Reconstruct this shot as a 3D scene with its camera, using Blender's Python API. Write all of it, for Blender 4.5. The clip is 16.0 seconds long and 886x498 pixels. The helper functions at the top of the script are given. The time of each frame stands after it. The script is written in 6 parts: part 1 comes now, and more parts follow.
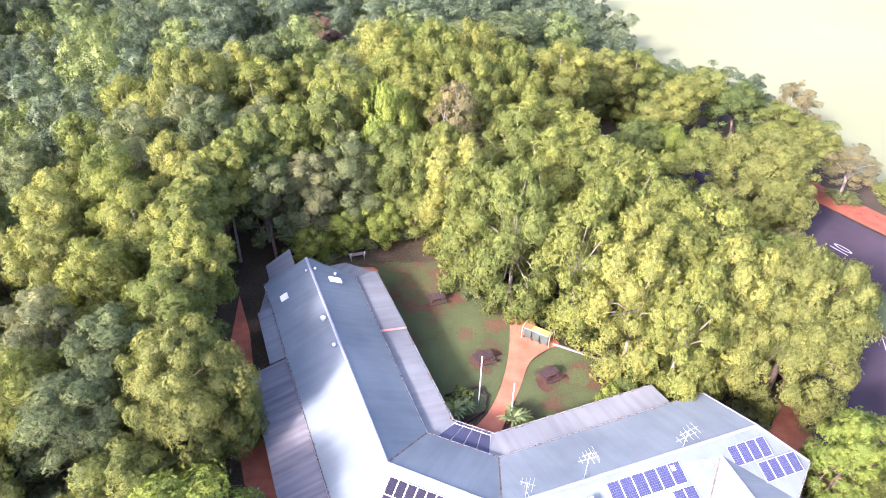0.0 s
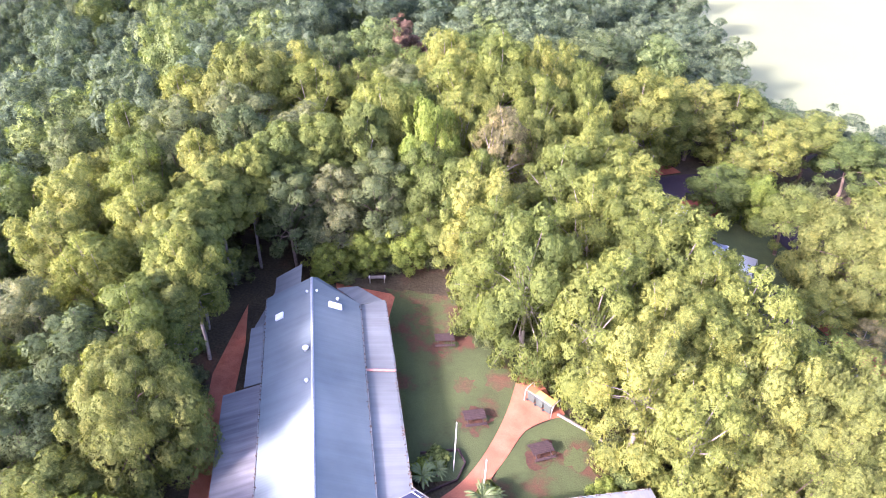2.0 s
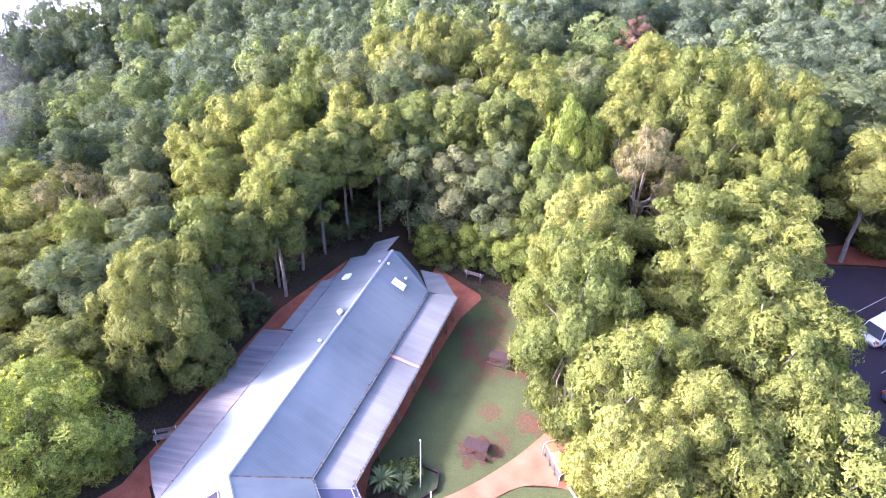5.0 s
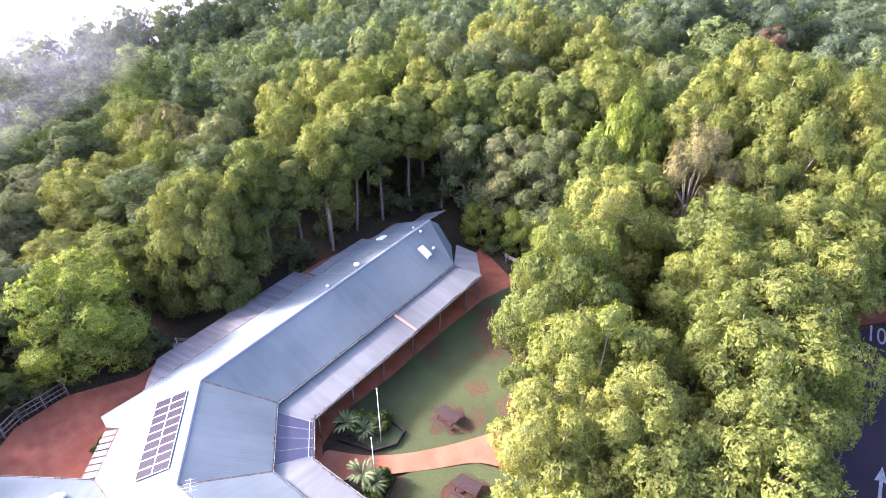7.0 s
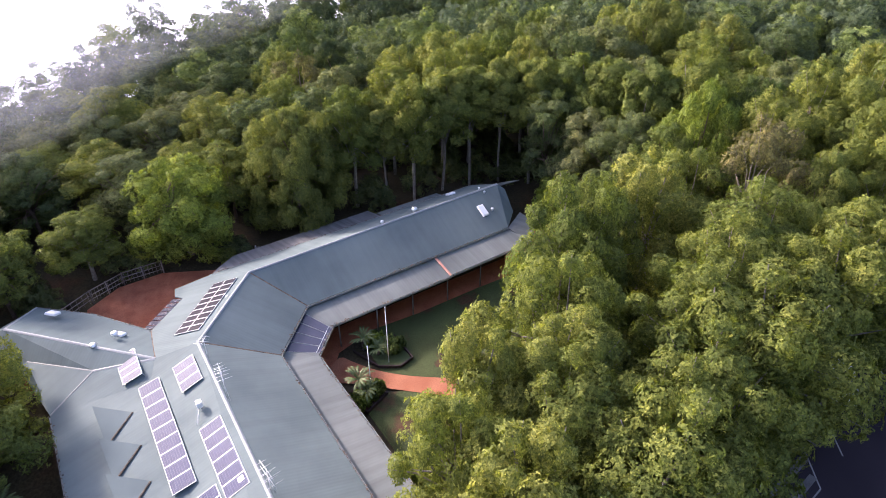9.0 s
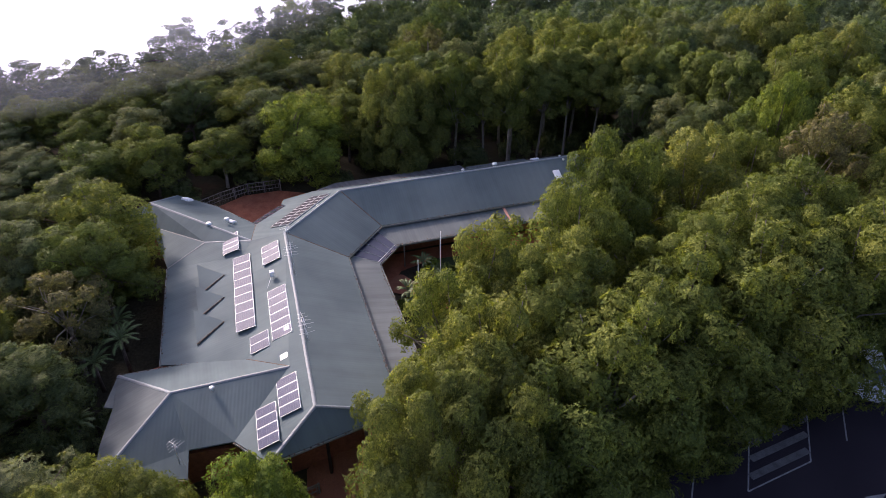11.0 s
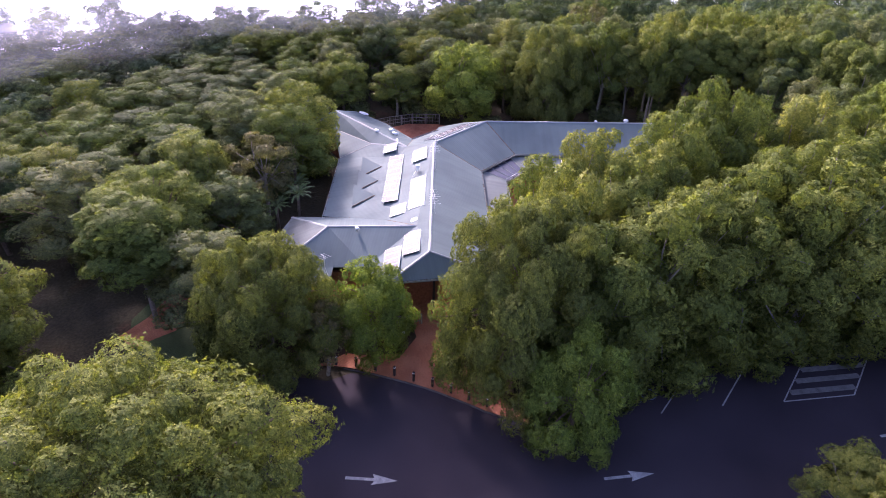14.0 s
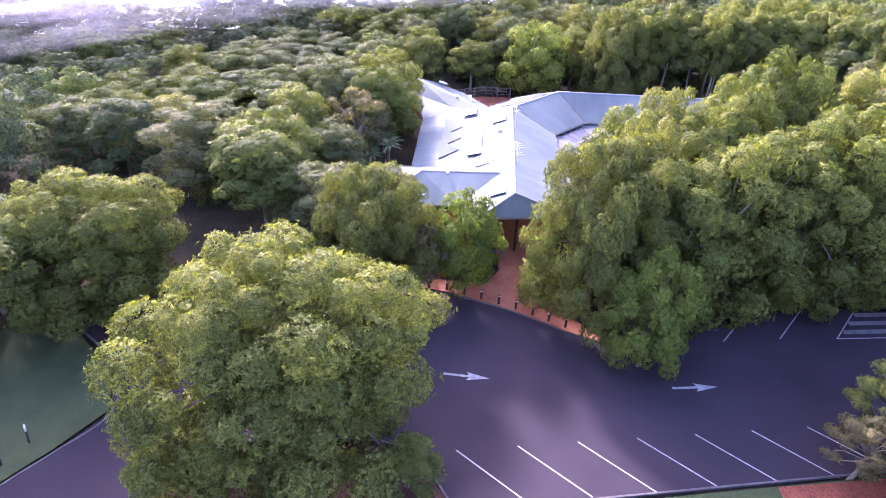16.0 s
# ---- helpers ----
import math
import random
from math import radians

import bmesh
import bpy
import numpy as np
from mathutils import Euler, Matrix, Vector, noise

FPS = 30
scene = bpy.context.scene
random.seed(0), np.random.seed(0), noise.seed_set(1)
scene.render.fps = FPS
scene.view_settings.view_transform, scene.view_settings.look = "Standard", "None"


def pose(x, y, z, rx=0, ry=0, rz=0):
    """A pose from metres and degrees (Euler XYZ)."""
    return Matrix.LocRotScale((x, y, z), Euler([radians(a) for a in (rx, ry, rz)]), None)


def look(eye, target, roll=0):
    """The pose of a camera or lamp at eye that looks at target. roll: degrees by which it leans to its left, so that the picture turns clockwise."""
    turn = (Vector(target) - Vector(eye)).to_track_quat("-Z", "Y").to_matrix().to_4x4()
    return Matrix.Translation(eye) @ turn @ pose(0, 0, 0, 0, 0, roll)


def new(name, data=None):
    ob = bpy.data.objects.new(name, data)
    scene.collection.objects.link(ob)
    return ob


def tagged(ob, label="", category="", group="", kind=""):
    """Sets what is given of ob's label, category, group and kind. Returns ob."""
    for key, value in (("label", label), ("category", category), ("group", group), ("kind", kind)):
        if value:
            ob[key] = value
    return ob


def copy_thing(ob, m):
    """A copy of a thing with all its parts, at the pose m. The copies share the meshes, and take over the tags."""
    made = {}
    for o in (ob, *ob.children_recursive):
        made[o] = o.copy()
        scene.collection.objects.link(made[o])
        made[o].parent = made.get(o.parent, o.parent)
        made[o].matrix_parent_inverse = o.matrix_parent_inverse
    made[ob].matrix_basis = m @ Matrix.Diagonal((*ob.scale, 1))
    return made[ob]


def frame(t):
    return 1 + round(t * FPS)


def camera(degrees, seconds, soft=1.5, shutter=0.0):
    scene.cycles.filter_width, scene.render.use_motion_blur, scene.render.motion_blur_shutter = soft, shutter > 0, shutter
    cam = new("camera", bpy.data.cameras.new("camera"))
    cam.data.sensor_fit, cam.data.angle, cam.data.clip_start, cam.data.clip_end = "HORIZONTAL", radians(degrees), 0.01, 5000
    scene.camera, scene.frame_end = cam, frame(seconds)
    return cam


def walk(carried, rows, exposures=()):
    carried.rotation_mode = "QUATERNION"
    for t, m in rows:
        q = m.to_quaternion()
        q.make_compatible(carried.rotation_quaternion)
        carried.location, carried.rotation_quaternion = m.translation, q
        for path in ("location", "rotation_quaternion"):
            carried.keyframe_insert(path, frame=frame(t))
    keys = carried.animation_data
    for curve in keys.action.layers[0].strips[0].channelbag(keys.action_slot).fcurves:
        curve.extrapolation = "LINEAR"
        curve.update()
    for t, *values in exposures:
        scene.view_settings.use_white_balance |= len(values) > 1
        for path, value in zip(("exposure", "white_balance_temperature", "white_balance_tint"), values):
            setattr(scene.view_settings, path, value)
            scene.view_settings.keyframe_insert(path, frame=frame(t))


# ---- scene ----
cam = camera(67.1, 16.0, soft=0.7)
PATH = [
    (0, (0.407, -0.944, 36.578), (0.366, 0.678, 35.409), 1.5),
    (0.5, (2.008, 0.577, 36.769), (1.944, 2.196, 35.597), 1.6),
    (1, (3.711, 2.227, 36.895), (3.56, 3.837, 35.717), 1.7),
    (1.5, (5.51, 3.906, 36.881), (5.245, 5.497, 35.699), 2.0),
    (2, (7.235, 5.469, 36.804), (6.854, 7.032, 35.616), 2.2),
    (2.5, (9.026, 7.078, 36.611), (8.523, 8.603, 35.418), 2.3),
    (3, (10.844, 8.516, 36.221), (10.222, 9.995, 35.027), 2.2),
    (3.5, (12.729, 10.109, 35.772), (11.98, 11.528, 34.578), 2.2),
    (4, (14.626, 11.746, 35.398), (13.743, 13.084, 34.203), 1.9),
    (4.2, (15.372, 12.393, 35.334), (14.437, 13.693, 34.136), 1.9),
    (6.3, (23.604, 19.775, 33.379), (22.273, 20.685, 32.196), 0.3),
    (6.5, (24.34, 20.37, 33.2), (22.98, 21.242, 32.021), 0.3),
    (7, (26.103, 21.988, 32.801), (24.672, 22.747, 31.628), 0.0),
    (7.5, (27.985, 23.703, 32.338), (26.49, 24.342, 31.173), -0.1),
    (8, (29.856, 25.575, 31.936), (28.308, 26.086, 30.777), -0.4),
    (8.5, (31.629, 27.137, 31.592), (30.044, 27.538, 30.44), -0.4),
    (9, (33.464, 28.9, 31.224), (31.848, 29.169, 30.078), -0.5),
    (9.2, (34.197, 29.552, 31.124), (32.571, 29.772, 29.98), -0.6),
    (11.3, (42.09, 35.381, 30.049), (40.445, 35.157, 28.934), 0.3),
    (11.5, (42.665, 35.88, 30.044), (41.026, 35.62, 28.928), 0.3),
    (12, (44.269, 36.994, 29.816), (42.642, 36.65, 28.704), 0.7),
    (12.5, (45.863, 37.961, 29.585), (44.25, 37.547, 28.477), 0.9),
    (13, (47.678, 38.812, 29.314), (46.081, 38.334, 28.21), 1.1),
    (13.5, (49.445, 39.423, 29.075), (47.866, 38.886, 27.972), 1.3),
    (14, (51.485, 39.734, 28.694), (49.929, 39.124, 27.595), 1.9),
    (14.5, (53.301, 39.822, 28.375), (51.774, 39.141, 27.278), 2.3),
    (15, (55.289, 39.831, 28.096), (53.784, 39.103, 26.999), 2.6),
    (15.5, (57.077, 39.584, 27.804), (55.567, 38.862, 26.709), 2.6),
    (16, (58.981, 39.152, 27.479), (57.459, 38.449, 26.387), 2.7),
]
EXPOSURES = [(0.0, 2.98, 5950, 41), (4.0, 3.36, 5600, 51), (7.0, 3.10, 5950, 40), (9.0, 2.04, 6350, 31), (11.5, 1.06, 6250, 34), (12.5, 1.20, 6150, 38), (13.5, 1.70, 6050, 43), (14.5, 2.38, 5850, 49), (16.0, 3.14, 5650, 56)]
walk(cam, [(t, look(eye, target, roll)) for t, eye, target, roll in PATH], EXPOSURES)

# ---- world, sun and exposure ----
SUN_DIR = Vector((-0.62, -0.70, 0.51)).normalized()
world = bpy.data.worlds.new("sky")
scene.world = world
world.use_nodes = True
wn = world.node_tree
sky = wn.nodes.new("ShaderNodeTexSky")
sky.sky_type = "NISHITA"
sky.sun_disc = False
sky.sun_elevation = math.asin(SUN_DIR.z)
sky.sun_rotation = math.atan2(SUN_DIR.x, SUN_DIR.y)
sky.dust_density = 4.0
sky.air_density = 1.2
back = wn.nodes["Background"]
back.inputs["Strength"].default_value = 0.112
wn.links.new(sky.outputs[0], back.inputs["Color"])

sun_data = bpy.data.lights.new("sun", "SUN")
sun_data.energy = 2.25
sun_data.angle = radians(7)
sun_data.color = (1.0, 0.93, 0.80)
sun = new("sun", sun_data)
sun.matrix_world = look((0, 0, 120), Vector((0, 0, 120)) - SUN_DIR)

# ---- materials ----


def mat(name):
    m = bpy.data.materials.new(name)
    m.use_nodes = True
    t = m.node_tree
    return m, t, t.nodes["Principled BSDF"]


def node(t, kind, **props):
    n = t.nodes.new(kind)
    for k, v in props.items():
        if k == "data_type":
            n.data_type = v
        elif k == "operation":
            n.operation = v
        elif k == "blend_type":
            n.blend_type = v
        elif k == "wave_type":
            n.wave_type = v
    return n


def ramp(t, source, stops):
    r = t.nodes.new("ShaderNodeValToRGB")
    el = r.color_ramp.elements
    while len(el) < len(stops):
        el.new(0.5)
    for e, (p, c) in zip(el, stops):
        e.position, e.color = p, (*c, 1.0)
    t.links.new(source, r.inputs[0])
    return r.outputs[0]


def noise_of(t, scale, detail=4.0, coords="Object", rough=0.55, stretch=None):
    co = t.nodes.new("ShaderNodeTexCoord")
    n = t.nodes.new("ShaderNodeTexNoise")
    n.inputs["Scale"].default_value = scale
    n.inputs["Detail"].default_value = detail
    n.inputs["Roughness"].default_value = rough
    src = co.outputs[coords]
    if stretch:
        mp = t.nodes.new("ShaderNodeMapping")
        mp.inputs["Scale"].default_value = stretch
        t.links.new(src, mp.inputs[0])
        src = mp.outputs[0]
    t.links.new(src, n.inputs[0])
    return n.outputs[0]


def mix(t, a, b, fac, how="MIX"):
    m = t.nodes.new("ShaderNodeMix")
    m.data_type, m.blend_type = "RGBA", how
    for s, v in ((6, a), (7, b), (0, fac)):
        if isinstance(v, (int, float)):
            m.inputs[s].default_value = v
        elif isinstance(v, tuple):
            m.inputs[s].default_value = (*v, 1.0)
        else:
            t.links.new(v, m.inputs[s])
    return m.outputs[2]


def bump(t, bsdf, height, strength=0.3, dist=0.02):
    b = t.nodes.new("ShaderNodeBump")
    b.inputs["Strength"].default_value = strength
    b.inputs["Distance"].default_value = dist
    t.links.new(height, b.inputs["Height"])
    t.links.new(b.outputs[0], bsdf.inputs["Normal"])
    return b


def rough_stuff(name, stops, scale=2.0, fine=20.0, rough=0.9, relief=0.4, dist=0.03, spec=0.3):
    """Broad patches and fine grain in two noises."""
    m, t, b = mat(name)
    base = ramp(t, noise_of(t, scale, 5.0), stops)
    grain = ramp(t, noise_of(t, fine, 4.0), [(0.3, (0.55, 0.55, 0.55)), (0.7, (1.25, 1.25, 1.25))])
    t.links.new(mix(t, base, grain, 1.0, "MULTIPLY"), b.inputs["Base Color"])
    b.inputs["Roughness"].default_value = rough
    b.inputs["Specular IOR Level"].default_value = spec
    bump(t, b, noise_of(t, fine * 0.7, 5.0), relief, dist)
    return m


def plain(name, colour, rough=0.5, metal=0.0, vary=0.15, scale=6.0):
    m, t, b = mat(name)
    lo, hi = tuple(c * (1 - vary) for c in colour), tuple(min(1.0, c * (1 + vary)) for c in colour)
    t.links.new(ramp(t, noise_of(t, scale, 4.0), [(0.3, lo), (0.7, hi)]), b.inputs["Base Color"])
    b.inputs["Roughness"].default_value = rough
    b.inputs["Metallic"].default_value = metal
    return m


def leaf_material(name, dark, mid, light, gloss=0.04, scale=14.0, gap=0.54, broad=0.6):
    """Sprays of leaves: each card is cut into small leaves by cells; tint by tree, spray, patch and leaf; some light comes through."""
    m, t, b = mat(name)
    info, geo, co = t.nodes.new("ShaderNodeObjectInfo"), t.nodes.new("ShaderNodeNewGeometry"), t.nodes.new("ShaderNodeTexCoord")
    cells = t.nodes.new("ShaderNodeTexVoronoi")
    cells.inputs["Scale"].default_value = scale
    t.links.new(co.outputs["Object"], cells.inputs[0])
    tree_tint = ramp(t, info.outputs["Random"], [(0.0, dark), (0.5, mid), (1.0, light)])
    spray_tint = ramp(t, geo.outputs["Random Per Island"], [(0.0, (0.66, 0.70, 0.72)), (0.5, (1.0, 1.0, 1.0)), (1.0, (1.32, 1.27, 1.16))])
    patch = ramp(t, noise_of(t, broad, 2.0), [(0.3, (0.80, 0.86, 0.90)), (0.7, (1.16, 1.10, 1.0))])
    leaf_tint = ramp(t, cells.outputs["Color"], [(0.15, (0.60, 0.64, 0.66)), (0.85, (1.40, 1.33, 1.22))])
    colour = mix(t, mix(t, mix(t, tree_tint, spray_tint, 1.0, "MULTIPLY"), patch, 1.0, "MULTIPLY"), leaf_tint, 1.0, "MULTIPLY")
    t.links.new(colour, b.inputs["Base Color"])
    b.inputs["Roughness"].default_value = 0.6
    b.inputs["Specular IOR Level"].default_value = gloss
    bump(t, b, cells.outputs["Distance"], 0.3, 0.04)
    tr = t.nodes.new("ShaderNodeBsdfTranslucent")
    t.links.new(mix(t, colour, (1.15, 1.18, 0.42), 1.0, "MULTIPLY"), tr.inputs["Color"])
    ms = t.nodes.new("ShaderNodeMixShader")
    ms.inputs[0].default_value = 0.38
    t.links.new(b.outputs[0], ms.inputs[1])
    t.links.new(tr.outputs[0], ms.inputs[2])
    cut = t.nodes.new("ShaderNodeMath")
    cut.operation = "GREATER_THAN"
    cut.inputs[1].default_value = gap
    t.links.new(cells.outputs["Distance"], cut.inputs[0])
    gone = t.nodes.new("ShaderNodeBsdfTransparent")
    out = t.nodes.new("ShaderNodeMixShader")
    t.links.new(cut.outputs[0], out.inputs[0])
    t.links.new(ms.outputs[0], out.inputs[1])
    t.links.new(gone.outputs[0], out.inputs[2])
    t.links.new(out.outputs[0], t.nodes["Material Output"].inputs["Surface"])
    return m


def sheet_metal(name, colour, rough=0.38, metal=0.35, stain=0.25, rib=0.19, rust=0.0):
    """Ribbed roof sheets: ribs run down the slope (v of the uv), sheet laps and streaks of dirt along them."""
    m, t, b = mat(name)
    uv = t.nodes.new("ShaderNodeUVMap")
    mp = t.nodes.new("ShaderNodeMapping")
    mp.inputs["Scale"].default_value = (1.0, 0.06, 1.0)
    t.links.new(uv.outputs[0], mp.inputs[0])
    streak = t.nodes.new("ShaderNodeTexNoise")
    streak.inputs["Scale"].default_value = 2.2
    streak.inputs["Detail"].default_value = 5.0
    t.links.new(mp.outputs[0], streak.inputs[0])
    lo = tuple(c * (1 - stain) for c in colour)
    hi = tuple(min(1, c * (1 + stain * 0.5)) for c in colour)
    col = ramp(t, streak.outputs[0], [(0.32, lo), (0.62, hi)])
    patch = ramp(t, noise_of(t, 0.22, 6.0), [(0.35, (0.80, 0.82, 0.84)), (0.65, (1.08, 1.08, 1.08))])
    col = mix(t, col, patch, 1.0, "MULTIPLY")
    specks = ramp(t, noise_of(t, 3.5, 6.0, rough=0.7), [(0.60, (0, 0, 0)), (0.74, (1, 1, 1))])
    dirt = mix(t, col, (0.16, 0.13, 0.11), 0.5)
    col = mix(t, col, dirt, mix(t, (0, 0, 0), specks, 0.35 + rust))
    t.links.new(col, b.inputs["Base Color"])
    b.inputs["Metallic"].default_value = metal
    t.links.new(ramp(t, streak.outputs[0], [(0.3, (rough + 0.16,) * 3), (0.7, (rough,) * 3)]), b.inputs["Roughness"])
    wave = t.nodes.new("ShaderNodeTexWave")
    wave.bands_direction = "X"
    wave.wave_profile = "SIN"
    wave.inputs["Scale"].default_value = 0.314 / rib
    t.links.new(uv.outputs[0], wave.inputs[0])
    b.inputs["Specular IOR Level"].default_value = 0.02
    bump(t, b, wave.outputs["Fac"], 0.16, 0.02)
    return m


M_ROOF = sheet_metal("roof_sheet", (0.134, 0.170, 0.174), 0.50, 0.0, 0.06)
M_VERANDAH = sheet_metal("verandah_sheet", (0.148, 0.166, 0.165), 0.6, 0.0, 0.12, rust=0.2)
M_OLD = sheet_metal("weathered_sheet", (0.150, 0.152, 0.154), 0.6, 0.0, 0.3, rust=0.35)
M_CAP = plain("ridge_cap", (0.23, 0.26, 0.275), 0.5, 0.0)
M_GUTTER = rough_stuff("gutter_litter", [(0.35, (0.05, 0.045, 0.04)), (0.6, (0.16, 0.12, 0.09))], 3, 30)
M_FASCIA = plain("fascia_paint", (0.22, 0.24, 0.24), 0.55)
M_WALL = rough_stuff("red_brick_wall", [(0.3, (0.22, 0.075, 0.045)), (0.7, (0.33, 0.12, 0.07))], 4, 30, 0.9, 0.3, 0.01)
M_PAVER = rough_stuff("red_paving", [(0.3, (0.28, 0.085, 0.045)), (0.7, (0.40, 0.145, 0.08))], 1.2, 26, 0.85, 0.3, 0.01)
M_PATH = rough_stuff("red_brick_path", [(0.3, (0.271, 0.094, 0.049)), (0.7, (0.377, 0.152, 0.086))], 0.9, 22, 0.85, 0.3, 0.01)
M_SOIL = rough_stuff("red_soil", [(0.3, (0.17, 0.05, 0.03)), (0.7, (0.28, 0.09, 0.05))], 0.8, 12, 0.95, 0.6, 0.04)
M_MULCH = rough_stuff("dark_mulch", [(0.3, (0.035, 0.018, 0.015)), (0.7, (0.10, 0.04, 0.03))], 1.5, 16, 0.95, 0.6, 0.04)
M_GRASS = rough_stuff("lawn_grass", [(0.36, (0.084, 0.038, 0.021)), (0.46, (0.046, 0.062, 0.021)), (0.7, (0.062, 0.087, 0.028))], 0.35, 18, 0.9, 0.8, 0.04)
M_BARE = rough_stuff("worn_lawn", [(0.42, (0.056, 0.076, 0.024)), (0.58, (0.083, 0.052, 0.026)), (0.78, (0.115, 0.049, 0.026))], 0.7, 14, 0.95, 0.7, 0.04)
M_WORN = rough_stuff("damp_worn_earth", [(0.38, (0.042, 0.059, 0.020)), (0.5, (0.077, 0.035, 0.021)), (0.7, (0.042, 0.020, 0.014))], 0.9, 14, 0.95, 0.7, 0.04)
M_GREEN = rough_stuff("green_grass", [(0.3, (0.043, 0.064, 0.024)), (0.7, (0.066, 0.093, 0.034))], 0.5, 18, 0.9, 0.8, 0.04)
M_MEADOW = plain("pale_meadow", (0.150, 0.175, 0.085), 0.95, 0.0, 0.12, 0.02)
M_ASPHALT = rough_stuff("asphalt", [(0.3, (0.036, 0.030, 0.039)), (0.7, (0.056, 0.046, 0.058))], 0.18, 24, 0.95, 0.35, 0.01, 0.08)
M_LITTER = rough_stuff("forest_floor", [(0.3, (0.030, 0.026, 0.016)), (0.55, (0.055, 0.045, 0.024)), (0.75, (0.10, 0.045, 0.025))], 0.25, 6, 0.95, 0.8, 0.08)
M_PAINT = rough_stuff("road_paint", [(0.3, (0.24, 0.235, 0.24)), (0.7, (0.44, 0.43, 0.43))], 3, 30, 0.6, 0.2, 0.003)
M_PAINT_WORN = rough_stuff("worn_road_paint", [(0.3, (0.12, 0.115, 0.12)), (0.7, (0.22, 0.21, 0.215))], 2, 30, 0.7, 0.2, 0.003)
M_BLUE = plain("blue_paint", (0.12, 0.15, 0.26), 0.6)
M_KERB = rough_stuff("concrete_kerb", [(0.3, (0.085, 0.078, 0.08)), (0.7, (0.15, 0.14, 0.14))], 2, 25, 0.9, 0.3, 0.01)
M_TIMBER = rough_stuff("dark_timber", [(0.3, (0.028, 0.018, 0.018)), (0.7, (0.055, 0.035, 0.033))], 3, 25, 0.8, 0.4, 0.01)
M_GREYWOOD = rough_stuff("grey_timber", [(0.3, (0.16, 0.14, 0.13)), (0.7, (0.26, 0.23, 0.21))], 3, 25, 0.85, 0.4, 0.01)
M_ALU = plain("aluminium", (0.72, 0.74, 0.76), 0.35, 0.7, 0.06)
M_PANEL_FRAME = plain("panel_frame", (0.58, 0.60, 0.62), 0.5, 0.1, 0.06)
M_WHITE = plain("white_enamel", (0.78, 0.79, 0.80), 0.4, 0.0, 0.05)
M_BLACK = plain("black_rubber", (0.025, 0.025, 0.027), 0.7)
M_BARK_PALE = rough_stuff("pale_bark", [(0.3, (0.17, 0.15, 0.12)), (0.7, (0.33, 0.30, 0.26))], 2.5, 14, 0.9, 0.5, 0.02)
M_BARK = rough_stuff("brown_bark", [(0.3, (0.09, 0.065, 0.05)), (0.7, (0.20, 0.15, 0.12))], 2.5, 14, 0.95, 0.6, 0.03)
M_LEAF_GOLD = leaf_material("yellow_green_leaves", (0.111, 0.147, 0.045), (0.155, 0.189, 0.053), (0.194, 0.218, 0.066))
M_LEAF_GREEN = leaf_material("mid_green_leaves", (0.088, 0.129, 0.047), (0.137, 0.175, 0.055), (0.191, 0.217, 0.070))
M_LEAF_DARK = leaf_material("rainforest_leaves", (0.065, 0.096, 0.051), (0.103, 0.138, 0.066), (0.153, 0.175, 0.092))
M_LEAF_FRESH = leaf_material("fresh_green_leaves", (0.139, 0.196, 0.047), (0.166, 0.223, 0.053), (0.191, 0.247, 0.057))
M_LEAF_DRY = leaf_material("dry_olive_leaves", (0.122, 0.125, 0.066), (0.146, 0.142, 0.078), (0.168, 0.154, 0.090))
# far leaves: distance haze put into the colour as extra blue
M_FAR_DARK = leaf_material("hazed_far_rainforest_leaves", (0.077, 0.111, 0.075), (0.100, 0.140, 0.089), (0.131, 0.162, 0.108), scale=7.0, broad=0.14)
M_FAR_GREEN = leaf_material("hazed_far_green_leaves", (0.102, 0.149, 0.066), (0.123, 0.175, 0.072), (0.147, 0.196, 0.081), scale=7.0, broad=0.14)
M_LEAF_OLIVE = leaf_material("olive_green_leaves", (0.122, 0.147, 0.047), (0.140, 0.167, 0.054), (0.157, 0.183, 0.061))
M_LEAF_DEEP = leaf_material("deep_green_leaves", (0.116, 0.146, 0.042), (0.128, 0.158, 0.046), (0.140, 0.168, 0.050))
M_BARK_GREY = rough_stuff("grey_bark", [(0.3, (0.13, 0.115, 0.10)), (0.7, (0.26, 0.235, 0.21))], 2.5, 14, 0.9, 0.5, 0.02)
M_FERN = plain("fern_green", (0.072, 0.105, 0.030), 0.6, 0.0, 0.3, 3.0)
M_LEAF_RUSSET = leaf_material("russet_vines", (0.105, 0.074, 0.062), (0.125, 0.086, 0.070), (0.140, 0.100, 0.080))


def cell_material(name, one, two, line, gloss):
    """Photovoltaic cells: dark blue squares with pale lines between them, under glass."""
    m, t, b = mat(name)
    uv = t.nodes.new("ShaderNodeUVMap")
    br = t.nodes.new("ShaderNodeTexBrick")
    br.offset = 0.0
    br.inputs["Scale"].default_value = 1.0
    br.inputs["Brick Width"].default_value = 0.13
    br.inputs["Row Height"].default_value = 0.13
    br.inputs["Mortar Size"].default_value = 0.005
    br.inputs["Color1"].default_value = (*one, 1)
    br.inputs["Color2"].default_value = (*two, 1)
    br.inputs["Mortar"].default_value = (*line, 1)
    t.links.new(uv.outputs[0], br.inputs[0])
    t.links.new(br.outputs[0], b.inputs["Base Color"])
    b.inputs["Roughness"].default_value = 0.45
    b.inputs["Specular IOR Level"].default_value = gloss
    return m


